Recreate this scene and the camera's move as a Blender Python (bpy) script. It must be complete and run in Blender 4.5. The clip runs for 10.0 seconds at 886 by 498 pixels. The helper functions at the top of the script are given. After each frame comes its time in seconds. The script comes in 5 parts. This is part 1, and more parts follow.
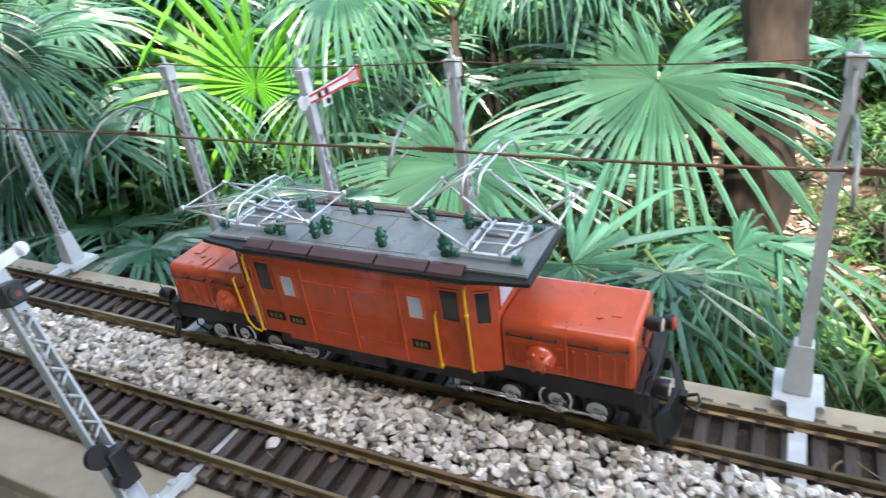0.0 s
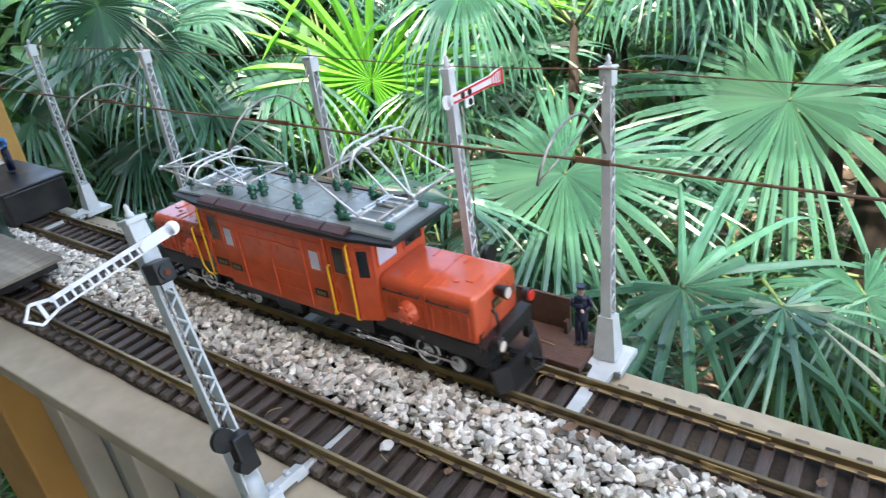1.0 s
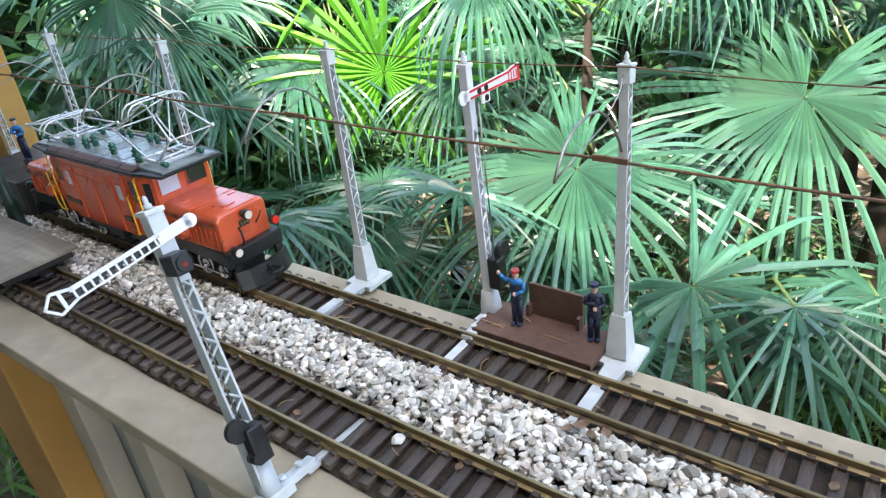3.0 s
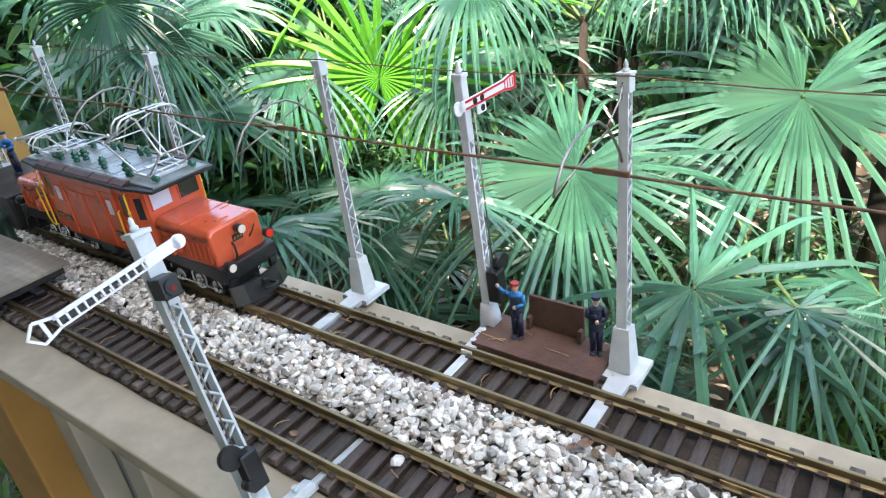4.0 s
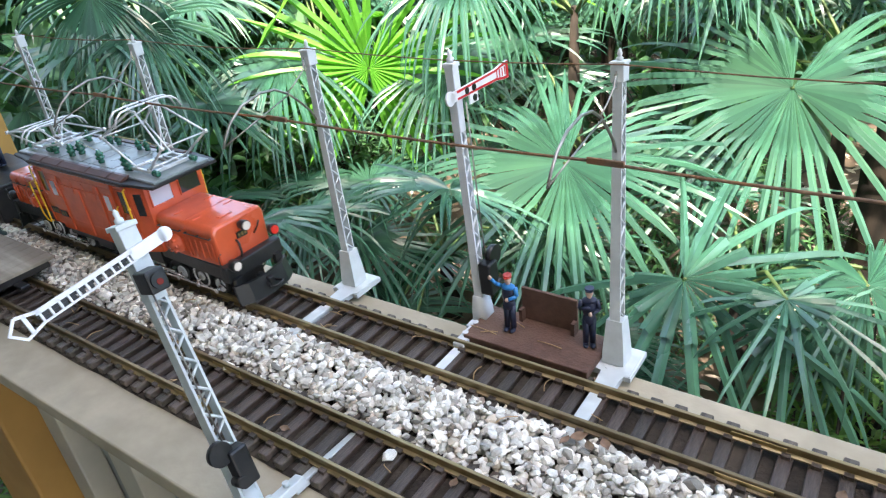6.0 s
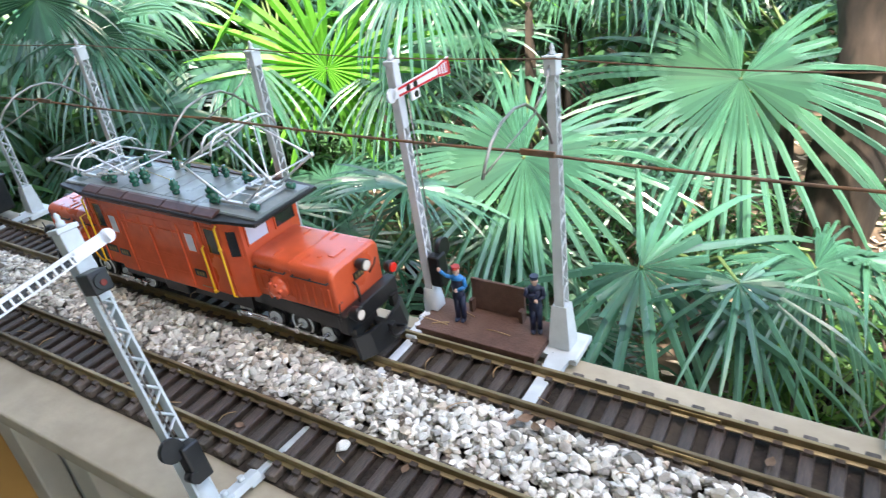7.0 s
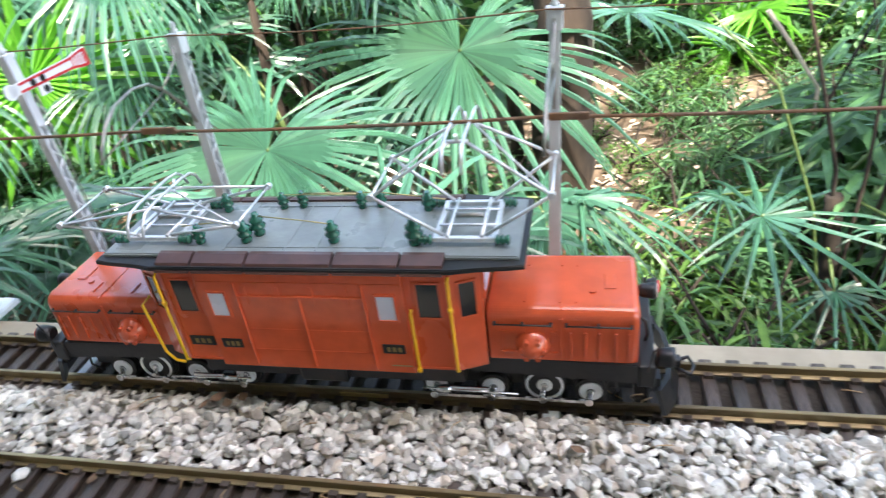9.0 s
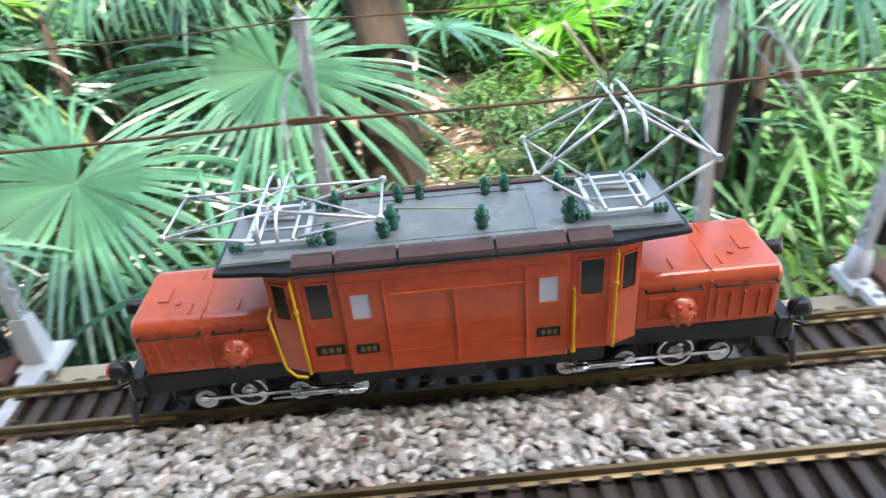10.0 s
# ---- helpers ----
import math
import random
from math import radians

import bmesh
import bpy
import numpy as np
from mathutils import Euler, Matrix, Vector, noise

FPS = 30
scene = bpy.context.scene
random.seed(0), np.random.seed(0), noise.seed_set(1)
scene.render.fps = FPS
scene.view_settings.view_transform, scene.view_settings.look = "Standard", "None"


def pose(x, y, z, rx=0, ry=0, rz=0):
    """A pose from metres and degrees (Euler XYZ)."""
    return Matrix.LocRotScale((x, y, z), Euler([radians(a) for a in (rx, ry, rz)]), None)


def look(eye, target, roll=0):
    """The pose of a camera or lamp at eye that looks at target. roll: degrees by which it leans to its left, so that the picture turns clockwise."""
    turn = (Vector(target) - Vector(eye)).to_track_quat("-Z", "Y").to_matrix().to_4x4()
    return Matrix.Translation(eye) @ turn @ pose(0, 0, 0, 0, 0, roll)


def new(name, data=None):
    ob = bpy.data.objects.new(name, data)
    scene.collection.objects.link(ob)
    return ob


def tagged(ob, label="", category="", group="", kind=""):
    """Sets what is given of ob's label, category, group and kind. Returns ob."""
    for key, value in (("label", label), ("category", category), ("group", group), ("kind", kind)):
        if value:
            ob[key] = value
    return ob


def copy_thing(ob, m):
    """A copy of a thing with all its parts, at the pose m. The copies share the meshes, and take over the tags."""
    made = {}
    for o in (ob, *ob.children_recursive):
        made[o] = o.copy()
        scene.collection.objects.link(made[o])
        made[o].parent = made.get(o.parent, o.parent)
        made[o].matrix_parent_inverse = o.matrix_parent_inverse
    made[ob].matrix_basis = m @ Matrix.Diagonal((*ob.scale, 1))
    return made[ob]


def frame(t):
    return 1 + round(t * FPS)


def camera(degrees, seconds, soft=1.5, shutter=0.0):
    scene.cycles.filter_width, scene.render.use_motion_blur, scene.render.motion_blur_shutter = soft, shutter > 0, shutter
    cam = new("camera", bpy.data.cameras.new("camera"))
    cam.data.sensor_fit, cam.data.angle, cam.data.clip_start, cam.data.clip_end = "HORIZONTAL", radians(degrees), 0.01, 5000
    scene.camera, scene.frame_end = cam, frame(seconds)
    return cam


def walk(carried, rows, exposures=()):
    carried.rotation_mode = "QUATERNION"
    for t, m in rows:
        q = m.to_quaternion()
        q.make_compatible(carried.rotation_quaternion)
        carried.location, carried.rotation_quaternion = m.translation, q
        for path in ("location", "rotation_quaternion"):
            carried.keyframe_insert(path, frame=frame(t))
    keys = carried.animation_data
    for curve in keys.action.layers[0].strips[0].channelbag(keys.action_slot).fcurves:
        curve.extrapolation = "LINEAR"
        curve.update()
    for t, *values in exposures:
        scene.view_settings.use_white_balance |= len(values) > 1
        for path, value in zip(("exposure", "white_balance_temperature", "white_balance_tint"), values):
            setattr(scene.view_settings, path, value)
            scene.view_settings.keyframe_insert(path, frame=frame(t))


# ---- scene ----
cam = camera(66.9, 10.0, soft=1.2, shutter=0.5)
PATH = [
    (0, (0.267, -0.438, 0.431), (-0.586, 1.092, -0.535), -8.1),
    (0.5, (0.239, -0.441, 0.429), (-0.745, 1.031, -0.502), -7.5),
    (1, (0.22, -0.438, 0.43), (-0.859, 0.966, -0.499), -6.8),
    (1.5, (0.212, -0.441, 0.431), (-0.902, 0.938, -0.496), -6.2),
    (2, (0.212, -0.444, 0.43), (-0.9, 0.932, -0.504), -6.1),
    (2.5, (0.217, -0.446, 0.431), (-0.883, 0.932, -0.513), -5.9),
    (4, (0.206, -0.424, 0.436), (-0.887, 0.961, -0.505), -7.1),
    (4.5, (0.199, -0.426, 0.434), (-0.895, 0.956, -0.509), -7.1),
    (5, (0.198, -0.423, 0.432), (-0.879, 0.964, -0.525), -6.7),
    (5.5, (0.198, -0.419, 0.432), (-0.875, 0.968, -0.53), -6.8),
    (7, (0.227, -0.422, 0.433), (-0.761, 1.017, -0.546), -7.4),
    (7.5, (0.249, -0.421, 0.428), (-0.643, 1.072, -0.561), -7.7),
    (8, (0.27, -0.416, 0.42), (-0.499, 1.127, -0.593), -7.9),
    (8.5, (0.304, -0.409, 0.414), (-0.325, 1.178, -0.628), -9.0),
    (9, (0.338, -0.408, 0.41), (-0.091, 1.229, -0.655), -7.6),
    (9.5, (0.365, -0.416, 0.405), (0.096, 1.252, -0.664), -7.1),
    (10, (0.405, -0.425, 0.403), (0.399, 1.268, -0.661), -5.5),
]
walk(cam, [(t, look(eye, target, roll)) for t, eye, target, roll in PATH],
     exposures=[(0, 3.08, 7150, 12), (0.6, 3.06, 7150, 12), (1.6, 3.20, 7150, 12), (5.7, 3.20, 7150, 12), (7.0, 3.29, 7150, 12), (8.5, 3.35, 7150, 12), (9.0, 3.27, 7150, 12), (10, 3.24, 7150, 12)])

# ---- world and sun ----
world = bpy.data.worlds.new("world")
scene.world = world
world.use_nodes = True
sky = world.node_tree.nodes.new("ShaderNodeTexSky")
sky.sky_type, sky.sun_disc = "NISHITA", False
SUN_EL, SUN_AZ = radians(60), radians(152)
sky.sun_elevation, sky.sun_rotation = SUN_EL, SUN_AZ
sky.air_density, sky.dust_density = 0.8, 2.5
background = world.node_tree.nodes["Background"]
world.node_tree.links.new(sky.outputs[0], background.inputs[0])
background.inputs[1].default_value = 0.15
sun = new("sun", bpy.data.lights.new("sun", "SUN"))
sun.data.energy, sun.data.angle, sun.data.color = 1.65, radians(2), (1.0, 0.94, 0.85)
sun_way = Vector((math.sin(SUN_AZ) * math.cos(SUN_EL), math.cos(SUN_AZ) * math.cos(SUN_EL), math.sin(SUN_EL)))
sun.matrix_world = look(sun_way * 10, (0, 0, 0))


# ---- materials ----
def material(name, color, rough=0.6, metal=0.0, vary=0.25, scale=30.0, bump=0.0, bump_scale=200.0, second=None,
             patch=4.0, island=0.0, random_ob=0.0, translucent=0.0, spec=0.5, coat=0.0, rough_vary=0.1, stretch=(1, 1, 1), tones=()):
    """Principled material with grain, larger stains towards a second colour, and fine relief."""
    m = bpy.data.materials.new(name)
    m.use_nodes = True
    nt = m.node_tree
    n, link = nt.nodes, nt.links.new
    b = n["Principled BSDF"]
    coords = n.new("ShaderNodeTexCoord")
    mapping = n.new("ShaderNodeMapping")
    mapping.inputs["Scale"].default_value = stretch
    link(coords.outputs["Object"], mapping.inputs[0])

    def tex(sc, detail=4.0):
        t = n.new("ShaderNodeTexNoise")
        t.inputs["Scale"].default_value, t.inputs["Detail"].default_value = sc, detail
        link(mapping.outputs[0], t.inputs["Vector"])
        return t

    def mix(kind, fac, a, c):
        x = n.new("ShaderNodeMix")
        x.data_type, x.blend_type = "RGBA", kind
        for sock, v in ((x.inputs[0], fac), (x.inputs[6], a), (x.inputs[7], c)):
            if isinstance(v, bpy.types.NodeSocket):
                link(v, sock)
            else:
                sock.default_value = v if isinstance(v, float) else (*v, 1)
        return x.outputs[2]

    def ramp(sock, lo, hi, a, c):
        r = n.new("ShaderNodeMapRange")
        r.inputs[1].default_value, r.inputs[2].default_value = lo, hi
        r.inputs[3].default_value, r.inputs[4].default_value = a, c
        link(sock, r.inputs[0])
        return r.outputs[0]

    grain, big = tex(scale), tex(patch, 6.0)
    dark = tuple(c * (1 - vary) for c in color)
    light = tuple(min(1, c * (1 + vary)) for c in color)
    col = mix("MIX", ramp(grain.outputs[0], 0.3, 0.7, 0.0, 1.0), dark, light)
    if second:
        col = mix("MIX", ramp(big.outputs[0], 0.45, 0.68, 0.0, 1.0), col, second)
    if island or random_ob:
        if island:
            g = n.new("ShaderNodeNewGeometry").outputs["Random Per Island"]
        else:
            g = n.new("ShaderNodeObjectInfo").outputs["Random"]
        h = n.new("ShaderNodeHueSaturation")
        amount = island or random_ob
        link(ramp(g, 0, 1, 1 - amount, 1 + amount), h.inputs["Value"])
        link(ramp(g, 0, 1, 0.5 + 0.03 * amount, 0.5 - 0.03 * amount), h.inputs["Hue"])
        if tones:
            r = n.new("ShaderNodeValToRGB")
            r.color_ramp.interpolation = "CONSTANT"
            for k, tone in enumerate(tones):
                e = r.color_ramp.elements[0] if k == 0 else r.color_ramp.elements.new(k / len(tones))
                e.color = (*tone, 1)
            mul = n.new("ShaderNodeMath")
            mul.operation = "MULTIPLY"
            mul.inputs[1].default_value = 7.31
            fr = n.new("ShaderNodeMath")
            fr.operation = "FRACT"
            link(g, mul.inputs[0])
            link(mul.outputs[0], fr.inputs[0])
            link(fr.outputs[0], r.inputs[0])
            col = mix("MULTIPLY", 1.0, col, r.outputs[0])
        link(col, h.inputs["Color"])
        col = h.outputs[0]
    link(col, b.inputs["Base Color"])
    b.inputs["Metallic"].default_value = metal
    b.inputs["Specular IOR Level"].default_value = spec
    b.inputs["Coat Weight"].default_value = coat
    b.inputs["Coat Roughness"].default_value = 0.08
    link(ramp(big.outputs[0], 0.3, 0.7, max(0.02, rough - rough_vary), min(1, rough + rough_vary)), b.inputs["Roughness"])
    if bump:
        fine = tex(bump_scale, 5.0)
        bp = n.new("ShaderNodeBump")
        bp.inputs["Strength"].default_value, bp.inputs["Distance"].default_value = bump, 0.002
        link(fine.outputs[0], bp.inputs["Height"])
        link(bp.outputs[0], b.inputs["Normal"])
    if translucent:
        tr = n.new("ShaderNodeBsdfTranslucent")
        link(mix("MULTIPLY", 1.0, col, (1.3, 1.4, 0.6)), tr.inputs[0])
        ms = n.new("ShaderNodeMixShader")
        ms.inputs[0].default_value = translucent
        link(b.outputs[0], ms.inputs[1])
        link(tr.outputs[0], ms.inputs[2])
        link(ms.outputs[0], n["Material Output"].inputs[0])
    return m


def glowing(name, color, strength, base=(0.5, 0.5, 0.5)):
    m = material(name, base, rough=0.2, vary=0.02)
    b = m.node_tree.nodes["Principled BSDF"]
    b.inputs["Emission Color"].default_value, b.inputs["Emission Strength"].default_value = (*color, 1), strength
    return m


def glass(name, tint=(0.9, 0.95, 0.95)):
    m = material(name, tint, rough=0.05, vary=0.02, rough_vary=0.02)
    m.node_tree.nodes["Principled BSDF"].inputs["Transmission Weight"].default_value = 0.92
    return m


RED = material("red_paint", (0.68, 0.108, 0.040), rough=0.24, vary=0.10, scale=60, second=(0.58, 0.090, 0.034), patch=9, bump=0.05, bump_scale=120, coat=0.5)
BLACK = material("black_plastic", (0.008, 0.008, 0.0085), rough=0.42, vary=0.3, scale=80, second=(0.022, 0.02, 0.018), patch=20, bump=0.1)
ROOF_GREY = material("roof_grey", (0.245, 0.275, 0.265), rough=0.32, vary=0.12, scale=70, second=(0.18, 0.205, 0.20), patch=22, bump=0.1)
ROOF_BROWN = material("roof_brown", (0.075, 0.033, 0.026), rough=0.42, vary=0.2, scale=60, bump=0.1)
YELLOW = material("yellow_rail", (0.80, 0.44, 0.01), rough=0.4, vary=0.06)
CHROME = material("chrome", (0.78, 0.78, 0.80), rough=0.18, metal=1.0, vary=0.1, scale=90)
PANTO = material("pantograph_metal", (0.74, 0.745, 0.74), rough=0.32, metal=0.6, vary=0.12, scale=120)
GREEN_INS = material("insulator_green", (0.010, 0.12, 0.07), rough=0.2, vary=0.15, coat=0.5)
WHEEL_WHITE = material("wheel_nickel", (0.88, 0.89, 0.90), rough=0.22, metal=0.0, vary=0.1, scale=90)
BRASS = material("rail_brass", (0.36, 0.275, 0.145), rough=0.42, metal=0.75, vary=0.25, scale=60, second=(0.12, 0.09, 0.055), patch=16, bump=0.2, stretch=(0.25, 1, 1))
JOINT = material("joint_brass", (0.55, 0.43, 0.20), rough=0.35, metal=0.9, vary=0.12)
TIE = material("tie_plastic", (0.050, 0.034, 0.024), rough=0.5, vary=0.45, scale=260, second=(0.13, 0.102, 0.076), patch=42, bump=0.6, bump_scale=420, random_ob=0.3, stretch=(3, 0.35, 1))
DIRT = material("track_dirt", (0.034, 0.025, 0.018), rough=0.95, vary=0.5, scale=90, second=(0.085, 0.066, 0.048), patch=12, bump=0.8, bump_scale=260)
TONES = ((1, 0.99, 0.96), (0.92, 0.89, 0.84), (0.66, 0.66, 0.64), (1, 0.97, 0.92), (0.72, 0.64, 0.54), (0.40, 0.38, 0.35), (0.98, 0.96, 0.91), (0.74, 0.73, 0.70), (1, 1, 0.98), (0.55, 0.50, 0.45), (0.98, 0.97, 0.94))
STONE = material("ballast_stone", (0.85, 0.82, 0.76), rough=0.7, vary=0.2, scale=160, second=(0.50, 0.46, 0.41), patch=55, bump=0.35, bump_scale=500, random_ob=0.35, tones=TONES)
STONE_MANY = material("ballast_stones", (0.85, 0.82, 0.76), rough=0.7, vary=0.2, scale=160, second=(0.50, 0.46, 0.41), patch=55, bump=0.35, bump_scale=500, island=0.35, tones=TONES)
BOARD = material("board_paint", (0.42, 0.355, 0.25), rough=0.7, vary=0.10, scale=40, second=(0.31, 0.26, 0.18), patch=7, bump=0.2, bump_scale=160)
BEIGE = material("beige_paint", (0.52, 0.47, 0.36), rough=0.6, vary=0.07, scale=25, second=(0.42, 0.38, 0.31), patch=5, bump=0.1)
PANEL_GREY = material("grey_panel", (0.31, 0.315, 0.285), rough=0.6, vary=0.08, scale=20, second=(0.24, 0.25, 0.24), patch=4)
OCHRE = material("ochre_paint", (0.44, 0.235, 0.055), rough=0.6, vary=0.08, scale=18, second=(0.36, 0.19, 0.045), patch=5, bump=0.15, bump_scale=90)
MAST_GREY = material("mast_grey", (0.56, 0.60, 0.595), rough=0.5, vary=0.1, scale=70, second=(0.48, 0.52, 0.515), patch=20, bump=0.08)
PALE_GREY = material("pale_grey_plastic", (0.66, 0.68, 0.69), rough=0.5, vary=0.08, scale=70, second=(0.60, 0.62, 0.65), patch=20, bump=0.08)
SIGNAL_WHITE = material("signal_white", (0.78, 0.78, 0.78), rough=0.4, vary=0.04)
LENS_RED = material("dark_red_lens", (0.16, 0.008, 0.010), rough=0.15, vary=0.05, coat=0.5)
SIGNAL_RED = material("signal_red", (0.62, 0.02, 0.03), rough=0.4, vary=0.05)
RUST_WIRE = material("rust_wire", (0.17, 0.10, 0.060), rough=0.8, vary=0.35, scale=150, second=(0.22, 0.10, 0.04), patch=30, bump=0.3)
STEEL_WIRE = material("steel_wire", (0.30, 0.28, 0.25), rough=0.4, metal=0.8, vary=0.2, scale=90)
PLATFORM = material("platform_brown", (0.105, 0.052, 0.035), rough=0.8, vary=0.22, scale=120, second=(0.15, 0.085, 0.06), patch=18, bump=0.5, bump_scale=400)
DRY_LEAF = material("dry_leaf_brown", (0.17, 0.105, 0.062), rough=0.85, vary=0.35, scale=140, random_ob=0.3)
STRAW = material("dry_straw", (0.42, 0.27, 0.13), rough=0.8, vary=0.2)
BARK = material("bark", (0.017, 0.013, 0.010), rough=0.95, vary=0.45, scale=22, second=(0.058, 0.042, 0.031), patch=12, bump=1.0, bump_scale=50, stretch=(1, 1, 0.35))
FROND = material("palm_green", (0.046, 0.148, 0.098), rough=0.32, vary=0.18, scale=14, second=(0.060, 0.170, 0.098), patch=2.2, island=0.28, translucent=0.22, spec=0.9, bump=0.25, bump_scale=45)
# young leaf green, its base brightened and yellowed to stand for sun on it
FROND_YOUNG_SUNLIT = material("sunlit_young_palm_green", (0.13, 0.40, 0.05), rough=0.35, vary=0.12, scale=14, island=0.2, translucent=0.4)
DRY_STALK = material("dry_stalk", (0.55, 0.47, 0.40), rough=0.8, vary=0.2)
PETIOLE = material("petiole_green", (0.10, 0.16, 0.05), rough=0.5, vary=0.2)
LEAF = material("shrub_green", (0.075, 0.19, 0.08), rough=0.38, vary=0.2, island=0.5, translucent=0.3)
LEAF_LIGHT = material("light_shrub_green", (0.09, 0.20, 0.045), rough=0.42, vary=0.2, island=0.4, translucent=0.35)
SOIL = material("forest_soil", (0.13, 0.095, 0.068), rough=0.95, vary=0.4, scale=9, second=(0.22, 0.165, 0.12), patch=1.4, bump=0.9, bump_scale=40)
LITTER = material("leaf_litter", (0.60, 0.50, 0.41), rough=0.8, vary=0.2, island=0.35)
DARK_GLASS = material("dark_window", (0.02, 0.02, 0.022), rough=0.12, vary=0.1, coat=0.5)
BLIND = material("white_blind", (0.66, 0.67, 0.76), rough=0.3, vary=0.05)
GOLD = material("gold_letter", (0.22, 0.15, 0.05), rough=0.4, vary=0.1)
LAMP_WHITE = glowing("lamp_white", (1.0, 0.93, 0.8), 0.04, (0.34, 0.33, 0.33))
LAMP_RED = glowing("lamp_red", (1.0, 0.04, 0.02), 0.04, (0.32, 0.02, 0.015))
LENS = material("lamp_glass", (0.30, 0.32, 0.38), rough=0.1, vary=0.05, metal=0.5)
WOOD_DECK = material("weathered_deck", (0.33, 0.29, 0.225), rough=0.8, vary=0.2, scale=50, second=(0.20, 0.17, 0.13), patch=9, bump=0.35, bump_scale=120, stretch=(0.3, 2, 1))
DARK_GREEN = material("dark_green_paint", (0.012, 0.030, 0.020), rough=0.45, vary=0.2)
PLASTER = material("plaster", (0.55, 0.52, 0.46), rough=0.85, vary=0.06, scale=8, second=(0.48, 0.45, 0.40), patch=1.2)
SKIN = material("painted_figure_skin", (0.62, 0.40, 0.30), rough=0.5, vary=0.05)
NAVY = material("painted_figure_navy", (0.012, 0.018, 0.045), rough=0.45, vary=0.15)
BLUE = material("painted_figure_blue", (0.015, 0.19, 0.48), rough=0.45, vary=0.1)
CAP_RED = material("painted_figure_red", (0.35, 0.03, 0.02), rough=0.5, vary=0.1)


# ---- mesh helpers ----
def part(name, bm, mat, parent=None, label="", smooth=False, m=None):
    """One mesh object out of a bmesh, under a thing or part."""
    me = bpy.data.meshes.new(name)
    bmesh.ops.recalc_face_normals(bm, faces=bm.faces)
    bm.to_mesh(me)
    bm.free()
    for x in mat if isinstance(mat, (list, tuple)) else (mat,):
        me.materials.append(x)
    if smooth:
        for p in me.polygons:
            p.use_smooth = True
    ob = new(name, me)
    ob.parent = parent
    if m is not None:
        ob.matrix_basis = m
    if label:
        ob["label"] = label
    return ob


def thing(name, label, category, group="", at=None):
    ob = new(name)
    ob.empty_display_size = 0.02
    if at is not None:
        ob.matrix_basis = at
    return tagged(ob, label, category, group)


def box(bm, x0, x1, y0, y1, z0, z1, bevel=0.0, m=None, mat=0):
    verts = bmesh.ops.create_cube(bm, size=1)["verts"]
    t = Matrix.Translation(((x0 + x1) / 2, (y0 + y1) / 2, (z0 + z1) / 2)) @ Matrix.Diagonal((x1 - x0, y1 - y0, z1 - z0, 1))
    bmesh.ops.transform(bm, matrix=(m @ t if m is not None else t), verts=verts)
    faces = {f for v in verts for f in v.link_faces}
    for f in faces:
        f.material_index = mat
    if bevel:
        edges = {e for v in verts for e in v.link_edges}
        bmesh.ops.bevel(bm, geom=list(edges), offset=bevel, segments=2, affect="EDGES", profile=0.5)
    return bm


def rod(bm, a, b, r, sides=8, r2=None, mat=0):
    a, b = Vector(a), Vector(b)
    d = b - a
    if d.length < 1e-7:
        return bm
    res = bmesh.ops.create_cone(bm, cap_ends=True, segments=sides, radius1=r, radius2=r if r2 is None else r2, depth=d.length)
    t = Matrix.Translation((a + b) / 2) @ d.to_track_quat("Z", "Y").to_matrix().to_4x4()
    bmesh.ops.transform(bm, matrix=t, verts=res["verts"])
    for f in {f for v in res["verts"] for f in v.link_faces}:
        f.material_index = mat
        f.smooth = len(f.verts) == 4
    return bm


def chain(bm, points, r, sides=8, r2=None):
    """A tube through points, with rings that follow its bends."""
    pts = [Vector(p) for p in points]
    rings = []
    for i, p in enumerate(pts):
        d = (pts[min(i + 1, len(pts) - 1)] - pts[max(i - 1, 0)]).normalized()
        side = d.cross(Vector((0, 0, 1)) if abs(d.z) < 0.95 else Vector((1, 0, 0))).normalized()
        up = side.cross(d)
        rr = r if r2 is None else r + (r2 - r) * i / (len(pts) - 1)
        rings.append([bm.verts.new(p + (side * math.cos(2 * math.pi * k / sides) + up * math.sin(2 * math.pi * k / sides)) * rr) for k in range(sides)])
    for a, b in zip(rings, rings[1:]):
        for k in range(sides):
            f = bm.faces.new((a[k], a[(k + 1) % sides], b[(k + 1) % sides], b[k]))
            f.smooth = True
    bm.faces.new(rings[0][::-1])
    bm.faces.new(rings[-1])
    return bm


def disc(bm, c, axis, r, thick, sides=20, mat=0):
    c, axis = Vector(c), Vector(axis).normalized()
    return rod(bm, c - axis * thick / 2, c + axis * thick / 2, r, sides, mat=mat)


def prism(bm, outline, z0, z1, bevel=0.0):
    """A solid from an outline in x, y, between two heights."""
    low = [bm.verts.new((x, y, z0)) for x, y in outline]
    high = [bm.verts.new((x, y, z1)) for x, y in outline]
    n = len(outline)
    bm.faces.new(low[::-1])
    bm.faces.new(high)
    for i in range(n):
        bm.faces.new((low[i], low[(i + 1) % n], high[(i + 1) % n], high[i]))
    if bevel:
        bmesh.ops.bevel(bm, geom=list({e for v in high for e in v.link_edges if all(w in high for w in e.verts)}), offset=bevel, segments=3, affect="EDGES")
    return bm


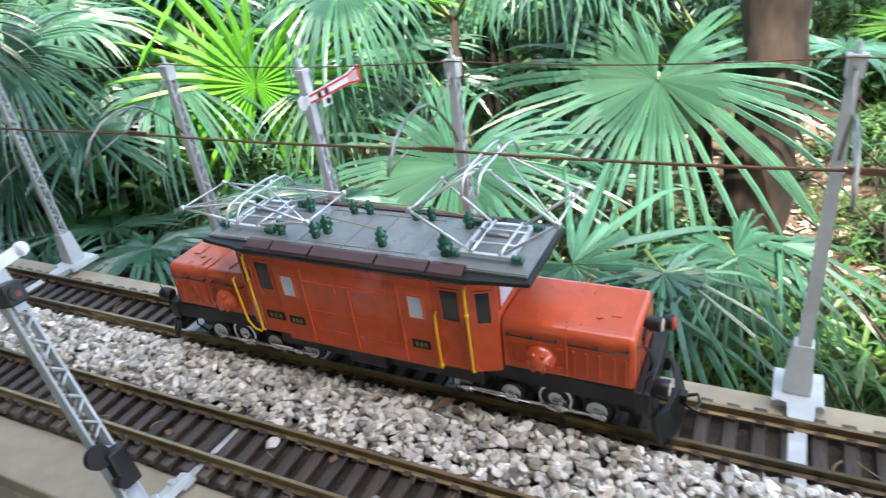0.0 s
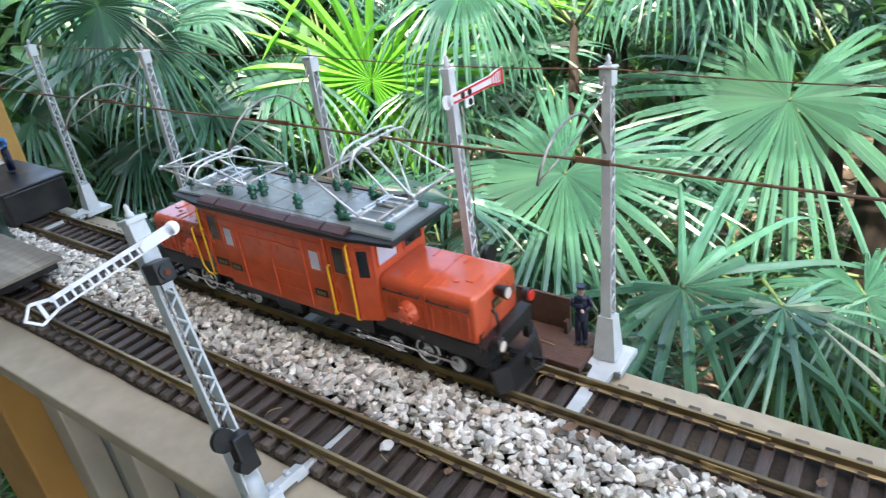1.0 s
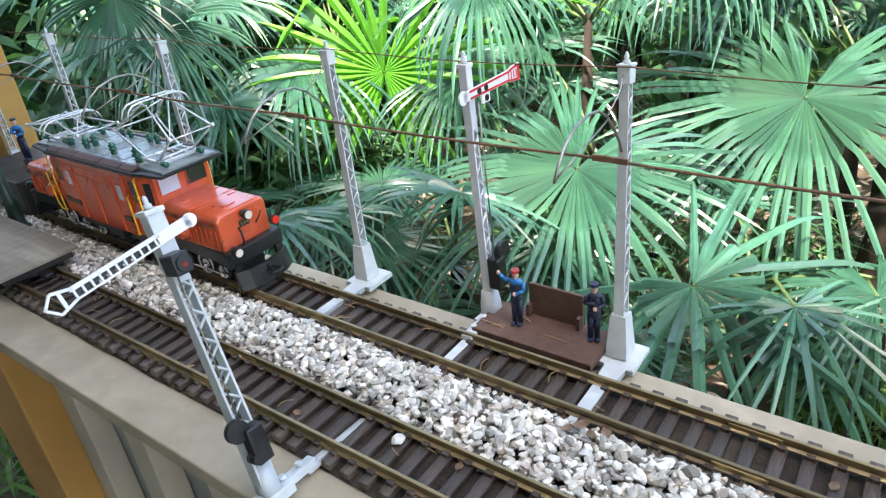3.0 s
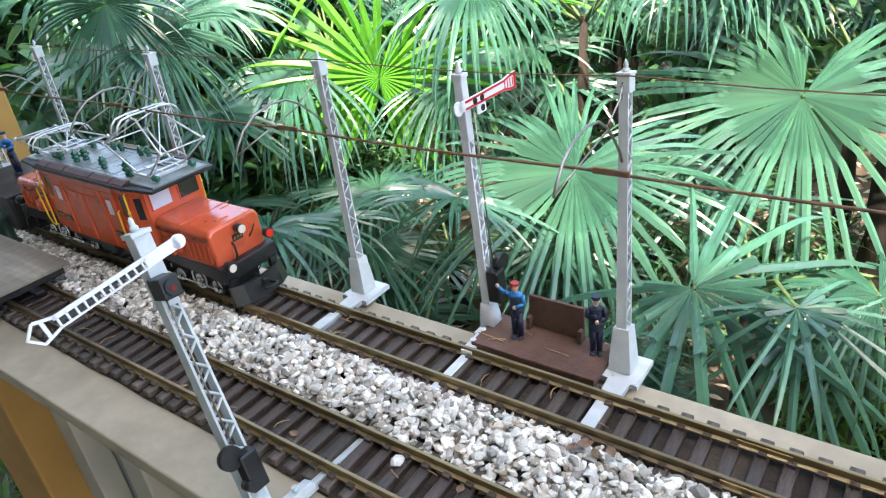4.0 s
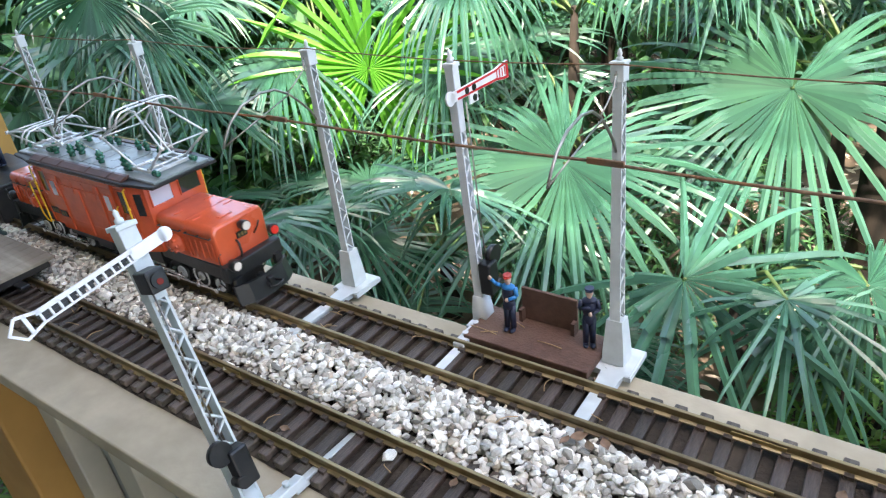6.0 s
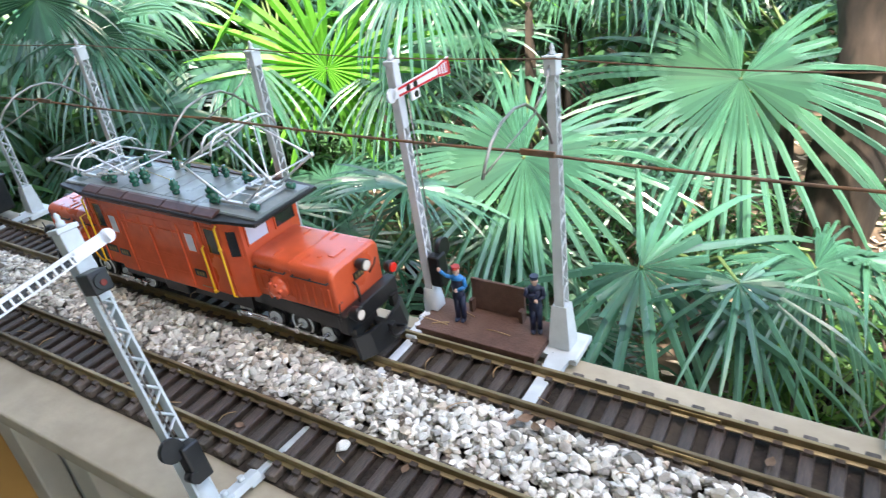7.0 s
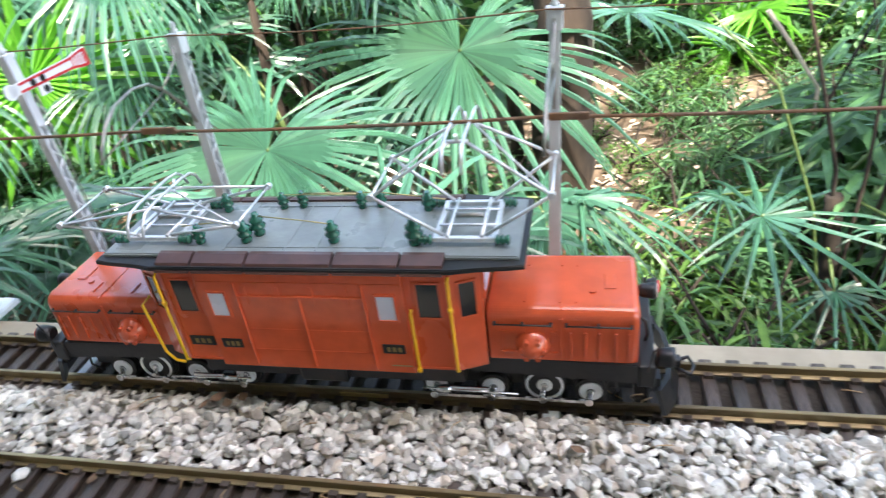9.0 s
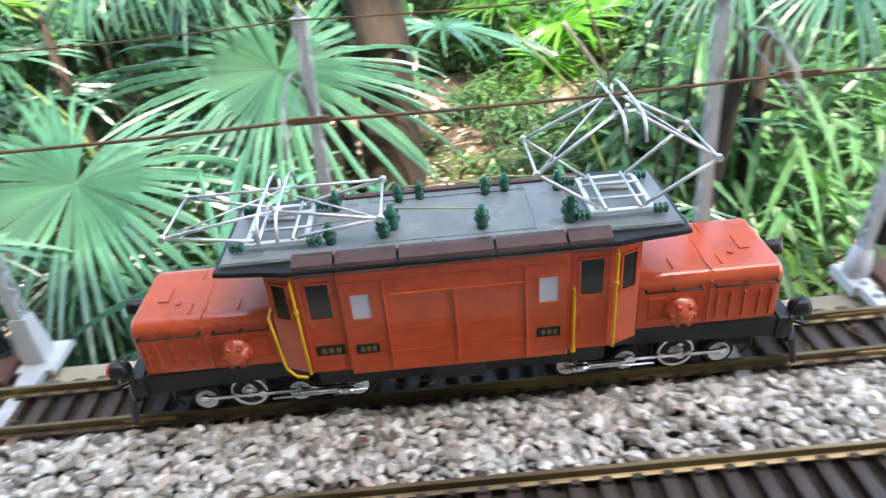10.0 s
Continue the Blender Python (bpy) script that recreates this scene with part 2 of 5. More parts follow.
def lathe(bm, profile, sides=14, m=None):
    """A turned solid; profile of (radius, height)."""
    rings = []
    for r, z in profile:
        ring = []
        for k in range(sides):
            a = 2 * math.pi * k / sides
            v = Vector((r * math.cos(a), r * math.sin(a), z))
            ring.append(bm.verts.new(m @ v if m is not None else v))
        rings.append(ring)
    for a, b in zip(rings, rings[1:]):
        for k in range(sides):
            f = bm.faces.new((a[k], a[(k + 1) % sides], b[(k + 1) % sides], b[k]))
            f.smooth = True
    bm.faces.new(rings[0][::-1])
    bm.faces.new(rings[-1])
    return bm


B = bmesh.new
RAIL_Z, GAUGE, FRONT_Y = 0.020, 0.0242, -0.141

# ---- large structure ----
def ground():
    bm = B()
    n = 90
    for j in range(n + 1):
        for i in range(n + 1):
            u, v = i / n * 2 - 1, j / n * 2 - 1
            x, y = 30 * u * abs(u) ** 1.4 + 0.5, 30 * v * abs(v) ** 1.4 + 2.5
            h = noise.fractal(Vector((x * 0.7, y * 0.7, 0)), 1.0, 2.0, 4) * 0.09
            bm.verts.new((x, y, -1.12 + h + 0.02 * max(0, y - 1)))
    bm.verts.ensure_lookup_table()
    for j in range(n):
        for i in range(n):
            a = j * (n + 1) + i
            bm.faces.new((bm.verts[a], bm.verts[a + 1], bm.verts[a + n + 2], bm.verts[a + n + 1])).smooth = True
    tagged(part("ground", bm, SOIL), "brown forest soil covered with dry leaf litter", "ground", kind="structure")


def ground_z(x, y):
    return -1.12 + noise.fractal(Vector((x * 0.7, y * 0.7, 0)), 1.0, 2.0, 4) * 0.09 + 0.02 * max(0, y - 1)


def layout_board():
    bm = box(B(), -2.2, 2.2, -0.238, 0.071, -0.020, 0.0, bevel=0.002)
    tagged(part("layout_board", bm, BOARD), "beige painted board on the railing, carrying two model tracks", "shelf board", kind="structure")
    bm = B()
    n = 220
    rows = []
    for i in range(n + 1):
        x = -2.15 + 4.3 * i / n
        row = []
        for j in range(13):
            y = -0.183 + (0.183 + 0.046) * j / 12
            edge = 0 if j in (0, 12) else 1
            y += noise.noise(Vector((x * 18, y * 30, 3))) * 0.004 * (1 if edge else 0.5)
            row.append(bm.verts.new((x, y, 0.0008 + edge * (0.002 + 0.002 * noise.noise(Vector((x * 45, y * 60, 1)))))))
        rows.append(row)
    for a, b in zip(rows, rows[1:]):
        for j in range(12):
            bm.faces.new((a[j], b[j], b[j + 1], a[j + 1])).smooth = True
    tagged(part("track_bed", bm, DIRT), "dark brown dirt between the ties of the model tracks", "dirt", kind="stuff")


def veranda():
    """Railing below the board, posts, floor, the plain walls behind, and unseen slabs added to shape the light."""
    bm = box(B(), -0.714, 2.2, -0.19, -0.15, -0.075, -0.021, bevel=0.003)
    rail = tagged(part("railing", bm, BEIGE), "beige painted railing that carries the board", "railing", kind="structure")
    x = -0.711
    while x < 2.1:
        part("slat", box(B(), x, x + 0.050, -0.188, -0.152, -1.0, -0.0755, bevel=0.003), BEIGE, rail)
        x += 0.175
    tagged(part("railing_panel", box(B(), -0.714, 2.2, -0.151, -0.135, -1.0, -0.022), PANEL_GREY), "grey sheet behind the slats of the railing", "panel", kind="structure")
    tagged(part("post_front", box(B(), -0.885, -0.716, -0.234, -0.150, -1.0, -0.0215, bevel=0.004), OCHRE), "ochre painted square wooden post under the board", "post", kind="structure")
    tagged(part("post_rear", box(B(), -1.70, -1.335, 0.09, 0.16, -1.05, 1.49, bevel=0.006), OCHRE), "ochre painted thick square veranda post", "post", kind="structure")
    tagged(part("floor", box(B(), -0.95, 4, -2.6, -0.12, -1.10, -1.001), PANEL_GREY), "grey veranda floor", "floor", kind="structure")
    tagged(part("wall_rear", box(B(), -4, 4, -2.7, -2.6, -1.1, 1.6), PLASTER), "plain light plaster wall of the veranda", "wall", kind="structure")
    # unseen wall, added to keep sky light from the left off the train
    tagged(part("wall_end", box(B(), -2.4, -2.3, -2.599, -0.30, -1.1, 1.599), PLASTER), "plain unseen plaster wall added at the veranda's end to block sky light", "wall", kind="structure")
    # unseen ceiling, added for shade; its edge sets how much sky the train gets
    tagged(part("ceiling", box(B(), -4, 4, -2.7, -0.80, 1.6, 1.7), PLASTER), "plain pale unseen ceiling added over the veranda to shade the tracks", "ceiling", kind="structure")
    # unseen slab, added to dim the sky light at the left end
    tagged(part("ceiling_end", box(B(), -4, -0.34, -0.799, 0.17, 1.6, 1.7), PLASTER), "plain pale unseen slab added over the end post to darken the left", "ceiling", kind="structure")
    # unseen block, added so its shadow covers the near palms
    tagged(part("wall_upper", box(B(), -6, 6, -2.7, -0.80, 1.701, 3.3), PLASTER), "plain unseen block added above the veranda to shade the garden", "wall", kind="structure")


def track(y0, name, label):
    """Rails as real profiles; ties are pieces added at the end of the file."""
    th = thing(name, label, "model track", at=pose(0, y0, 0))
    prof = [(-0.0042, 0.0105), (0.0042, 0.0105), (0.0042, 0.0118), (0.0009, 0.0128), (0.0009, 0.0165), (0.0017, 0.0172), (0.0017, 0.0196), (0.0012, 0.02),
            (-0.0012, 0.02), (-0.0017, 0.0196), (-0.0017, 0.0172), (-0.0009, 0.0165), (-0.0009, 0.0128), (-0.0042, 0.0118)]
    for s in (-1, 1):
        bm = B()
        a = [bm.verts.new((-2.15, s * GAUGE + y, z)) for y, z in prof]
        b = [bm.verts.new((2.15, s * GAUGE + y, z)) for y, z in prof]
        for i in range(len(prof)):
            k = (i + 1) % len(prof)
            bm.faces.new((a[i], a[k], b[k], b[i]))
        bm.faces.new(a)
        bm.faces.new(b[::-1])
        part("rail", bm, BRASS, th, "golden brown brass rail")
        for jx in (-1.07, -0.47, 0.132, 0.73, 1.33) if y0 == 0 else (-0.95, -0.35, 0.25, 0.85, 1.45):
            for q in (-1, 1):
                part("rail_joint", box(B(), jx, jx + 0.042, s * GAUGE + q * 0.0011 - 0.0009, s * GAUGE + q * 0.0011 + 0.0009, 0.0125, 0.0168, bevel=0.0004), JOINT, th, "shiny brass rail joiner")
    return th


def tie_mesh():
    bm = box(B(), -0.0054, 0.0054, -0.041, 0.041, 0.0025, 0.0103, bevel=0.0012)
    for s in (-1, 1):
        for q in (-1, 1):
            y = s * GAUGE + q * 0.0052
            box(bm, -0.0034, 0.0034, y - 0.0022, y + 0.0022, 0.0102, 0.0137)
    me = bpy.data.meshes.new("tie")
    bmesh.ops.recalc_face_normals(bm, faces=bm.faces)
    bm.to_mesh(me)
    bm.free()
    me.materials.append(TIE)
    return me


def ties(th, start):
    me = tie_mesh()
    i = 0
    rnd = random.Random(5)
    while start + i * 0.0215 < 1.25:
        ob = new("tie", me)
        ob.parent = th
        ob.matrix_basis = pose(start + i * 0.0215, rnd.uniform(-0.0006, 0.0006), 0, 0, 0, rnd.uniform(-0.6, 0.6))
        i += 1


ground()
layout_board()
veranda()
rear_track = track(0.0, "model_track", "brass rails on dark brown ties, rear model track")
front_track = track(FRONT_Y, "model_track", "brass rails on dark brown ties beside the board's edge")


# ---- catenary masts and wires ----
WIRE_Z, TOP_Z = 0.2455, 0.292


def lattice(bm, x, y, z0, z1, half0, half1, steps, bar=0.0016):
    """Two solid flanges facing along y, with zigzag webs between them on both x faces."""
    def half(z):
        return half0 + (half1 - half0) * (z - z0) / (z1 - z0)
    for s in (-1, 1):
        ring = []
        for z in (z0, z1):
            h = half(z)
            ya, yb = sorted((y + s * h, y + s * (h - bar)))
            ring.append([bm.verts.new(p) for p in ((x - h * 0.82, ya, z), (x + h * 0.82, ya, z), (x + h * 0.82, yb, z), (x - h * 0.82, yb, z))])
        for i in range(4):
            bm.faces.new((ring[0][i], ring[0][(i + 1) % 4], ring[1][(i + 1) % 4], ring[1][i]))
        bm.faces.new(ring[0][::-1])
        bm.faces.new(ring[1])
    for k in range(steps):
        za, zb = z0 + (z1 - z0) * k / steps, z0 + (z1 - z0) * (k + 1) / steps
        s = 1 if k % 2 else -1
        for sx in (-1, 1):
            rod(bm, (x + sx * half(za) * 0.66, y - s * half(za), za), (x + sx * half(zb) * 0.66, y + s * half(zb), zb), bar * 0.6, 4)
    return bm


def catenary_mast():
    th = thing("catenary_mast", "light grey plastic lattice catenary mast with a curved steel arm", "catenary mast", "masts along the track")
    bm = prism(B(), [(-0.006, -0.048), (0.0135, -0.048), (0.0135, -0.02), (0.021, -0.02), (0.021, 0.024), (-0.018, 0.024), (-0.018, -0.02), (-0.006, -0.02)], 0.006, 0.0125, bevel=0.0012)
    for k in range(4):
        disc(bm, (-0.004, -0.016 + 0.006 * k, 0.0127), (0, 0, 1), 0.0009, 0.0006, 8)
    part("base_plate", bm, MAST_GREY, th)
    part("track_clip", box(B(), -0.005, 0.0085, -0.115, -0.043, 0.004, 0.0114, bevel=0.001), MAST_GREY, th, "pale grey tie plate under the rails")
    bm = B()
    low = [(-0.0105, -0.0105), (0.0105, -0.0105), (0.0105, 0.0105), (-0.0105, 0.0105)]
    a = [bm.verts.new((x, y, 0.0125)) for x, y in low]
    b = [bm.verts.new((x, y, 0.022)) for x, y in low]
    c = [bm.verts.new((x * 0.72, y * 0.72, 0.0575)) for x, y in low]
    for p, q in ((a, b), (b, c)):
        for i in range(4):
            bm.faces.new((p[i], p[(i + 1) % 4], q[(i + 1) % 4], q[i]))
    bm.faces.new(c)
    bm.faces.new(a[::-1])
    part("pedestal", bm, MAST_GREY, th)
    bm = lattice(B(), 0, 0, 0.057, TOP_Z - 0.016, 0.0062, 0.0048, 19)
    part("lattice_shaft", bm, MAST_GREY, th)
    bm = box(B(), -0.0058, 0.0058, -0.0062, 0.0062, TOP_Z - 0.017, TOP_Z - 0.002, bevel=0.0008)
    box(bm, -0.0066, 0.0066, -0.0070, 0.0070, TOP_Z - 0.003, TOP_Z - 0.0005, bevel=0.0006)
    part("head", bm, MAST_GREY, th)
    part("finial", lathe(B(), [(0.0025, TOP_Z - 0.001), (0.0032, TOP_Z + 0.0015), (0.0016, TOP_Z + 0.003), (0.0024, TOP_Z + 0.005), (0.0012, TOP_Z + 0.008), (0.0002, TOP_Z + 0.0095)], 10), MAST_GREY, th)
    arm = [(0, -0.007, 0.218), (0, -0.012, 0.228), (0, -0.024, 0.241), (0, -0.039, 0.254), (0, -0.055, 0.262), (0, -0.075, 0.263), (0, -0.099, 0.257), (0, -0.116, 0.246), (0, -0.127, 0.233), (0, -0.132, 0.224)]
    part("arm", chain(B(), arm, 0.0013, 8), STEEL_WIRE, th, "curved bare steel arm")
    part("stay_wire", chain(B(), [(0, -0.040, 0.2545), (0, -0.026, 0.262), (0, -0.012, 0.272), (0, -0.007, 0.284)], 0.0008, 6), STEEL_WIRE, th, "thin bent steel stay")
    part("registration_wire", rod(B(), (0, -0.131, 0.2255), (0.002, -0.040, 0.253), 0.0008, 6), STEEL_WIRE, th)
    part("wire_clamp", box(B(), 0.002, 0.030, -0.0752, -0.0728, 0.2435, 0.2485, bevel=0.0006), RUST_WIRE, th, "rusty brown wire clamp")
    part("clip", box(B(), -0.0012, 0.0012, -0.0092, -0.0064, TOP_Z - 0.022, TOP_Z - 0.010, bevel=0.0005), CHROME, th, "bright metal clip")
    return th


def lean_mast(th, back, along):
    """The shaft leans, with all that it carries; its base plate and the wire's clamp stay."""
    m = Matrix.Translation((0, 0, 0.0125)) @ pose(0, 0, 0, -back, along, 0) @ Matrix.Translation((0, 0, -0.0125))
    for ob in th.children:
        if ob.name.split(".")[0] not in ("base_plate", "track_clip", "wire_clamp"):
            ob.matrix_basis = m


# place along the track, lean away from it and along it
MASTS = [(-0.628, 0, 0), (-0.932, 0, 0), (-0.318, 2.5, -3.0), (0.016, 6.0, -3.0), (0.307, 5.5, 1.0), (0.633, 6.0, 0.5), (0.925, 6.0, 0), (-1.25, 0, 0)]
MAST_X = [m[0] for m in MASTS]
mast = catenary_mast()
mast.matrix_basis = pose(MASTS[0][0], 0.073, 0)
for mx, back, along in MASTS[1:]:
    lean_mast(copy_thing(mast, pose(mx, 0.073, 0)), back, along)


def wires():
    bm = B()
    rnd = random.Random(2)
    xs = sorted([-1.6, 1.5] + MAST_X)
    pts = []
    for a, b in zip(xs, xs[1:]):
        for k in range(6):
            u = k / 6
            pts.append((a + (b - a) * u, 0.0, WIRE_Z - 0.0022 * math.sin(math.pi * u) + rnd.uniform(-0.0002, 0.0002)))
    pts.append((1.5, 0, WIRE_Z))
    tagged(part("contact_wire", chain(bm, pts, 0.00125, 8), RUST_WIRE), "rusty brown contact wire strung above the track", "wire", kind="structure")
    pts = []
    for a, b in zip(xs, xs[1:]):
        for k in range(6):
            u = k / 6
            pts.append((a + (b - a) * u, 0.073, TOP_Z + 0.0025 - 0.004 * math.sin(math.pi * u)))
    tagged(part("feeder_wire", chain(B(), pts, 0.0006, 6), RUST_WIRE), "thin rusty wire running over the mast heads", "wire", kind="structure")


wires()


# ---- semaphore signals ----
def arm_outline(s):
    """Arm seen along the track: tail at 0, flared head at the far end; s is the side it points to."""
    return [(-0.020, -0.0045), (-0.020, 0.0045), (0.058, 0.0055), (0.070, 0.0078), (0.082, 0.0085), (0.082, -0.0085), (0.070, -0.0078), (0.058, -0.0055)]


def semaphore(name, label, back, s, paint, half, droop=0.0):
    """Lattice signal; s = +1: the arm points to +y. back: the plain rear of the arm is seen."""
    th = thing(name, label, "model signal")
    bm = box(B(), -0.011, 0.011, -0.02, 0.02, 0.004, 0.016, bevel=0.0015)
    box(bm, -0.0065, 0.0065, -s * 0.030 - 0.022, -s * 0.030 + 0.022, 0.008, 0.0165, bevel=0.001)
    for k in (-1, 1):
        disc(bm, (0.0, -s * (0.026 + 0.01 * k), 0.0185), (0, 0, 1), 0.0032, 0.005, 12)
    part("base", bm, paint, th)
    part("track_clip", box(B(), -0.005, 0.005, -s * 0.082 - 0.042, -s * 0.082 + 0.042, 0.004, 0.0114, bevel=0.001), paint, th, "pale grey tie plate under the rails")
    part("pedestal", lathe(B(), [(0.012, 0.014), (0.0115, 0.03), (0.009, 0.046)], 4, Matrix.Rotation(radians(45), 4, "Z")), paint, th)
    part("lattice_shaft", lattice(B(), 0, 0, 0.03, 0.232, half, half * 0.8, 15, 0.0022), paint, th)
    bm = box(B(), -half * 0.80, half * 0.80, -half * 0.85, half * 0.85, 0.225, 0.287, bevel=0.0008)
    box(bm, -half * 0.98, half * 0.98, -half, half, 0.285, 0.289, bevel=0.0006)
    lathe(bm, [(0.0035, 0.289), (0.0035, 0.2925), (0.002, 0.294), (0.0022, 0.298), (0.0005, 0.3005)], 10)
    part("head", bm, paint, th)
    bm = box(B(), 0.006, 0.020, -0.0085, 0.0085, 0.052, 0.088, bevel=0.002)
    disc(bm, (0.013, s * 0.0125, 0.090), (1, 0, 0), 0.0105, 0.006, 20)
    disc(bm, (0.016, s * 0.008, 0.060), (1, 0, 0), 0.005, 0.012, 14)
    part("motor_box", bm, BLACK, th, "black plastic signal motor with a round weight")
    part("pull_rod", rod(B(), (0.0085, s * 0.004, 0.085), (0.0085, s * 0.004, 0.252), 0.0008, 6), STEEL_WIRE, th)
    az = 0.262
    bm = B()
    out = arm_outline(s)
    if back:
        def bar(y0, z0, y1, z1, w):
            d = Vector((0, y1 - y0, z1 - z0)).normalized()
            q = Vector((0, -d.z, d.y)) * w / 2
            c = [Vector((0, s * y0, az + z0)), Vector((0, s * y1, az + z1))]
            q.y *= s
            lo = [bm.verts.new(v + Vector((0.0075, 0, 0))) for v in (c[0] - q, c[1] - q, c[1] + q, c[0] + q)]
            hi = [bm.verts.new(v + Vector((0.0095, 0, 0))) for v in (c[0] - q, c[1] - q, c[1] + q, c[0] + q)]
            bm.faces.new(lo)
            bm.faces.new(hi[::-1])
            for k in range(4):
                bm.faces.new((lo[k], lo[(k + 1) % 4], hi[(k + 1) % 4], hi[k]))
        bar(-0.020, 0.0, 0.006, 0.0, 0.0085)
        bar(0.004, 0.0028, 0.068, 0.0030, 0.0030)
        bar(0.004, -0.0040, 0.068, -0.0045, 0.0012)
        for k in range(11):
            bar(0.008 + k * 0.0058, 0.003, 0.008 + k * 0.0058, -0.0044, 0.0013)
        bar(0.066, 0.0032, 0.078, 0.0070, 0.0020)
        bar(0.066, -0.0043, 0.078, -0.0075, 0.0016)
        bar(0.078, 0.0074, 0.085, -0.0005, 0.0016)
        bar(0.078, -0.0078, 0.085, 0.0003, 0.0016)
        bar(0.074, 0.006, 0.074, -0.0066, 0.0022)
    else:
        f = [bm.verts.new((0.0095, s * y, az + z)) for y, z in out]
        g = [bm.verts.new((0.0075, s * y, az + z)) for y, z in out]
        bm.faces.new(f)
        bm.faces.new(g[::-1])
        for i in range(len(out)):
            bm.faces.new((f[i], f[(i + 1) % len(out)], g[(i + 1) % len(out)], g[i]))
    disc(bm, (0.0085, -s * 0.020, az), (1, 0, 0), 0.0052 if back else 0.0066, 0.002, 18)
    arm = part("arm", bm, SIGNAL_WHITE, th, "white semaphore arm")
    if droop:
        arm.matrix_basis = Matrix.Translation((0, 0, az + 0.004)) @ Matrix.Rotation(radians(droop), 4, "X") @ Matrix.Diagonal((1, 1.22, 1.15, 1)) @ Matrix.Translation((0, 0, -az))
    if not back:
        bm = B()
        for sgn in (-1, 1):
            a = [(-0.010, 0.0020), (0.058, 0.0030), (0.070, 0.0050), (0.078, 0.0054), (0.078, 0.0082), (0.070, 0.0074), (0.058, 0.0052), (-0.010, 0.0042)]
            bm.faces.new([bm.verts.new((0.0098, s * y, az + sgn * z)) for y, z in a])
        bm.faces.new([bm.verts.new((0.0098, s * y, az + z)) for y, z in ((0.077, -0.008), (0.0815, -0.008), (0.0815, 0.008), (0.077, 0.008))])
        for k in range(4):
            y = 0.059 + k * 0.005
            bm.faces.new([bm.verts.new((0.0098, s * (y + dy), az + z)) for dy, z in ((0, -0.004), (0.0018, -0.004), (0.0018, 0.004), (0, 0.004))])
        part("stripe", bm, SIGNAL_RED, arm, "red stripes along the arm")
        bm = B()
        for y, z in ((0.006, 0.0), (0.018, 0.0), (0.018, -0.0095)):
            disc(bm, (0.0098, s * y, az + z), (1, 0, 0), 0.0032, 0.0008, 12)
        part("spectacle", bm, BLACK, arm, "small black signal glasses")
        part("spectacle_plate", prism(B(), [(0.0077, s * 0.010), (0.0093, s * 0.010), (0.0093, s * 0.024), (0.0077, s * 0.024)], az - 0.014, az - 0.004), SIGNAL_WHITE, arm)
    else:
        bm = B()
        # shadow in the open slots, drawn as thin black plates behind them
        box(bm, 0.0068, 0.0074, *sorted((s * 0.004, s * 0.068)), az - 0.0012, az + 0.0042)
        for k in range(10):
            y = 0.0109 + k * 0.0058
            box(bm, 0.0068, 0.0074, s * y - 0.0011, s * y + 0.0011, az - 0.0042, az - 0.0013)
        part("stripe", bm, BLACK, arm, "black plate standing for the shadow inside the slots")
        bm = box(B(), 0.006, 0.026, -0.012, 0.004, 0.234, 0.252, bevel=0.0015)
        disc(bm, (0.0262, -0.004, 0.243), (1, 0, 0), 0.0062, 0.004, 16)
        lantern = part("lantern", bm, BLACK, th, "black signal lantern")
        part("lens", disc(B(), (0.0285, -0.004, 0.242), (1, 0, 0), 0.0026, 0.001, 12), LENS_RED, lantern, "small red lens")
    return th


signal = semaphore("semaphore_signal", "grey lattice semaphore with red and white arm beside the track", False, 1, PALE_GREY, 0.0058)
signal.matrix_basis = pose(-0.132, 0.073, 0, 0, -2.2, 0)
far_signal = copy_thing(signal, pose(0.785, 0.078, 0, 0, 3, 0))
far_signal["label"] = "pale grey lattice semaphore leaning beside a brown platform"
front_signal = semaphore("semaphore_signal", "leaning grey lattice semaphore with white slotted arm at board's edge", True, -1, MAST_GREY, 0.0088, 9.0)
front_signal.matrix_basis = pose(-0.154, -0.231, 0.001, -3.0, -16.0, 0) @ Matrix.Diagonal((0.9, 0.9, 0.9, 1))


# ---- platform with painted figures ----
def platform(x0, x1):
    th = thing("platform", "brown model platform board beside the track with dry straws", "platform", at=pose(x0, 0.0, 0))
    w = x1 - x0
    part("deck", box(B(), 0, w, 0.033, 0.092, 0.012, 0.0205, bevel=0.001), PLATFORM, th)
    part("bearer", box(B(), 0.01, w - 0.01, 0.044, 0.070, 0.0005, 0.0119), PLATFORM, th)
    return th


platform(-0.133, 0.003)
platform(0.80, 0.96)
bm = box(B(), -0.092, -0.030, 0.0855, 0.0890, 0.0206, 0.0585, bevel=0.0008)
box(bm, -0.092, -0.088, 0.078, 0.0852, 0.0206, 0.035)
box(bm, -0.034, -0.030, 0.078, 0.0852, 0.0206, 0.035)
tagged(part("bench", bm, PLATFORM), "brown wooden platform bench with a high plain back", "bench")
rnd = random.Random(8)
for i in range(5):
    sx, sy, a = rnd.uniform(-0.12, -0.005), rnd.uniform(0.038, 0.075), rnd.uniform(-0.8, 0.8)
    ln = rnd.uniform(0.010, 0.017)
    pts = [(sx + (u - 0.5) * 2 * ln * math.cos(a), sy + (u - 0.5) * ln * math.sin(a), 0.0213 + 0.0008 * math.sin(u * 3.1)) for u in (0, 0.25, 0.5, 0.75, 1)]
    tagged(part("straw", chain(B(), pts, 0.0005, 5), STRAW), "dry brown straw lying on the platform", "straw", "straws")


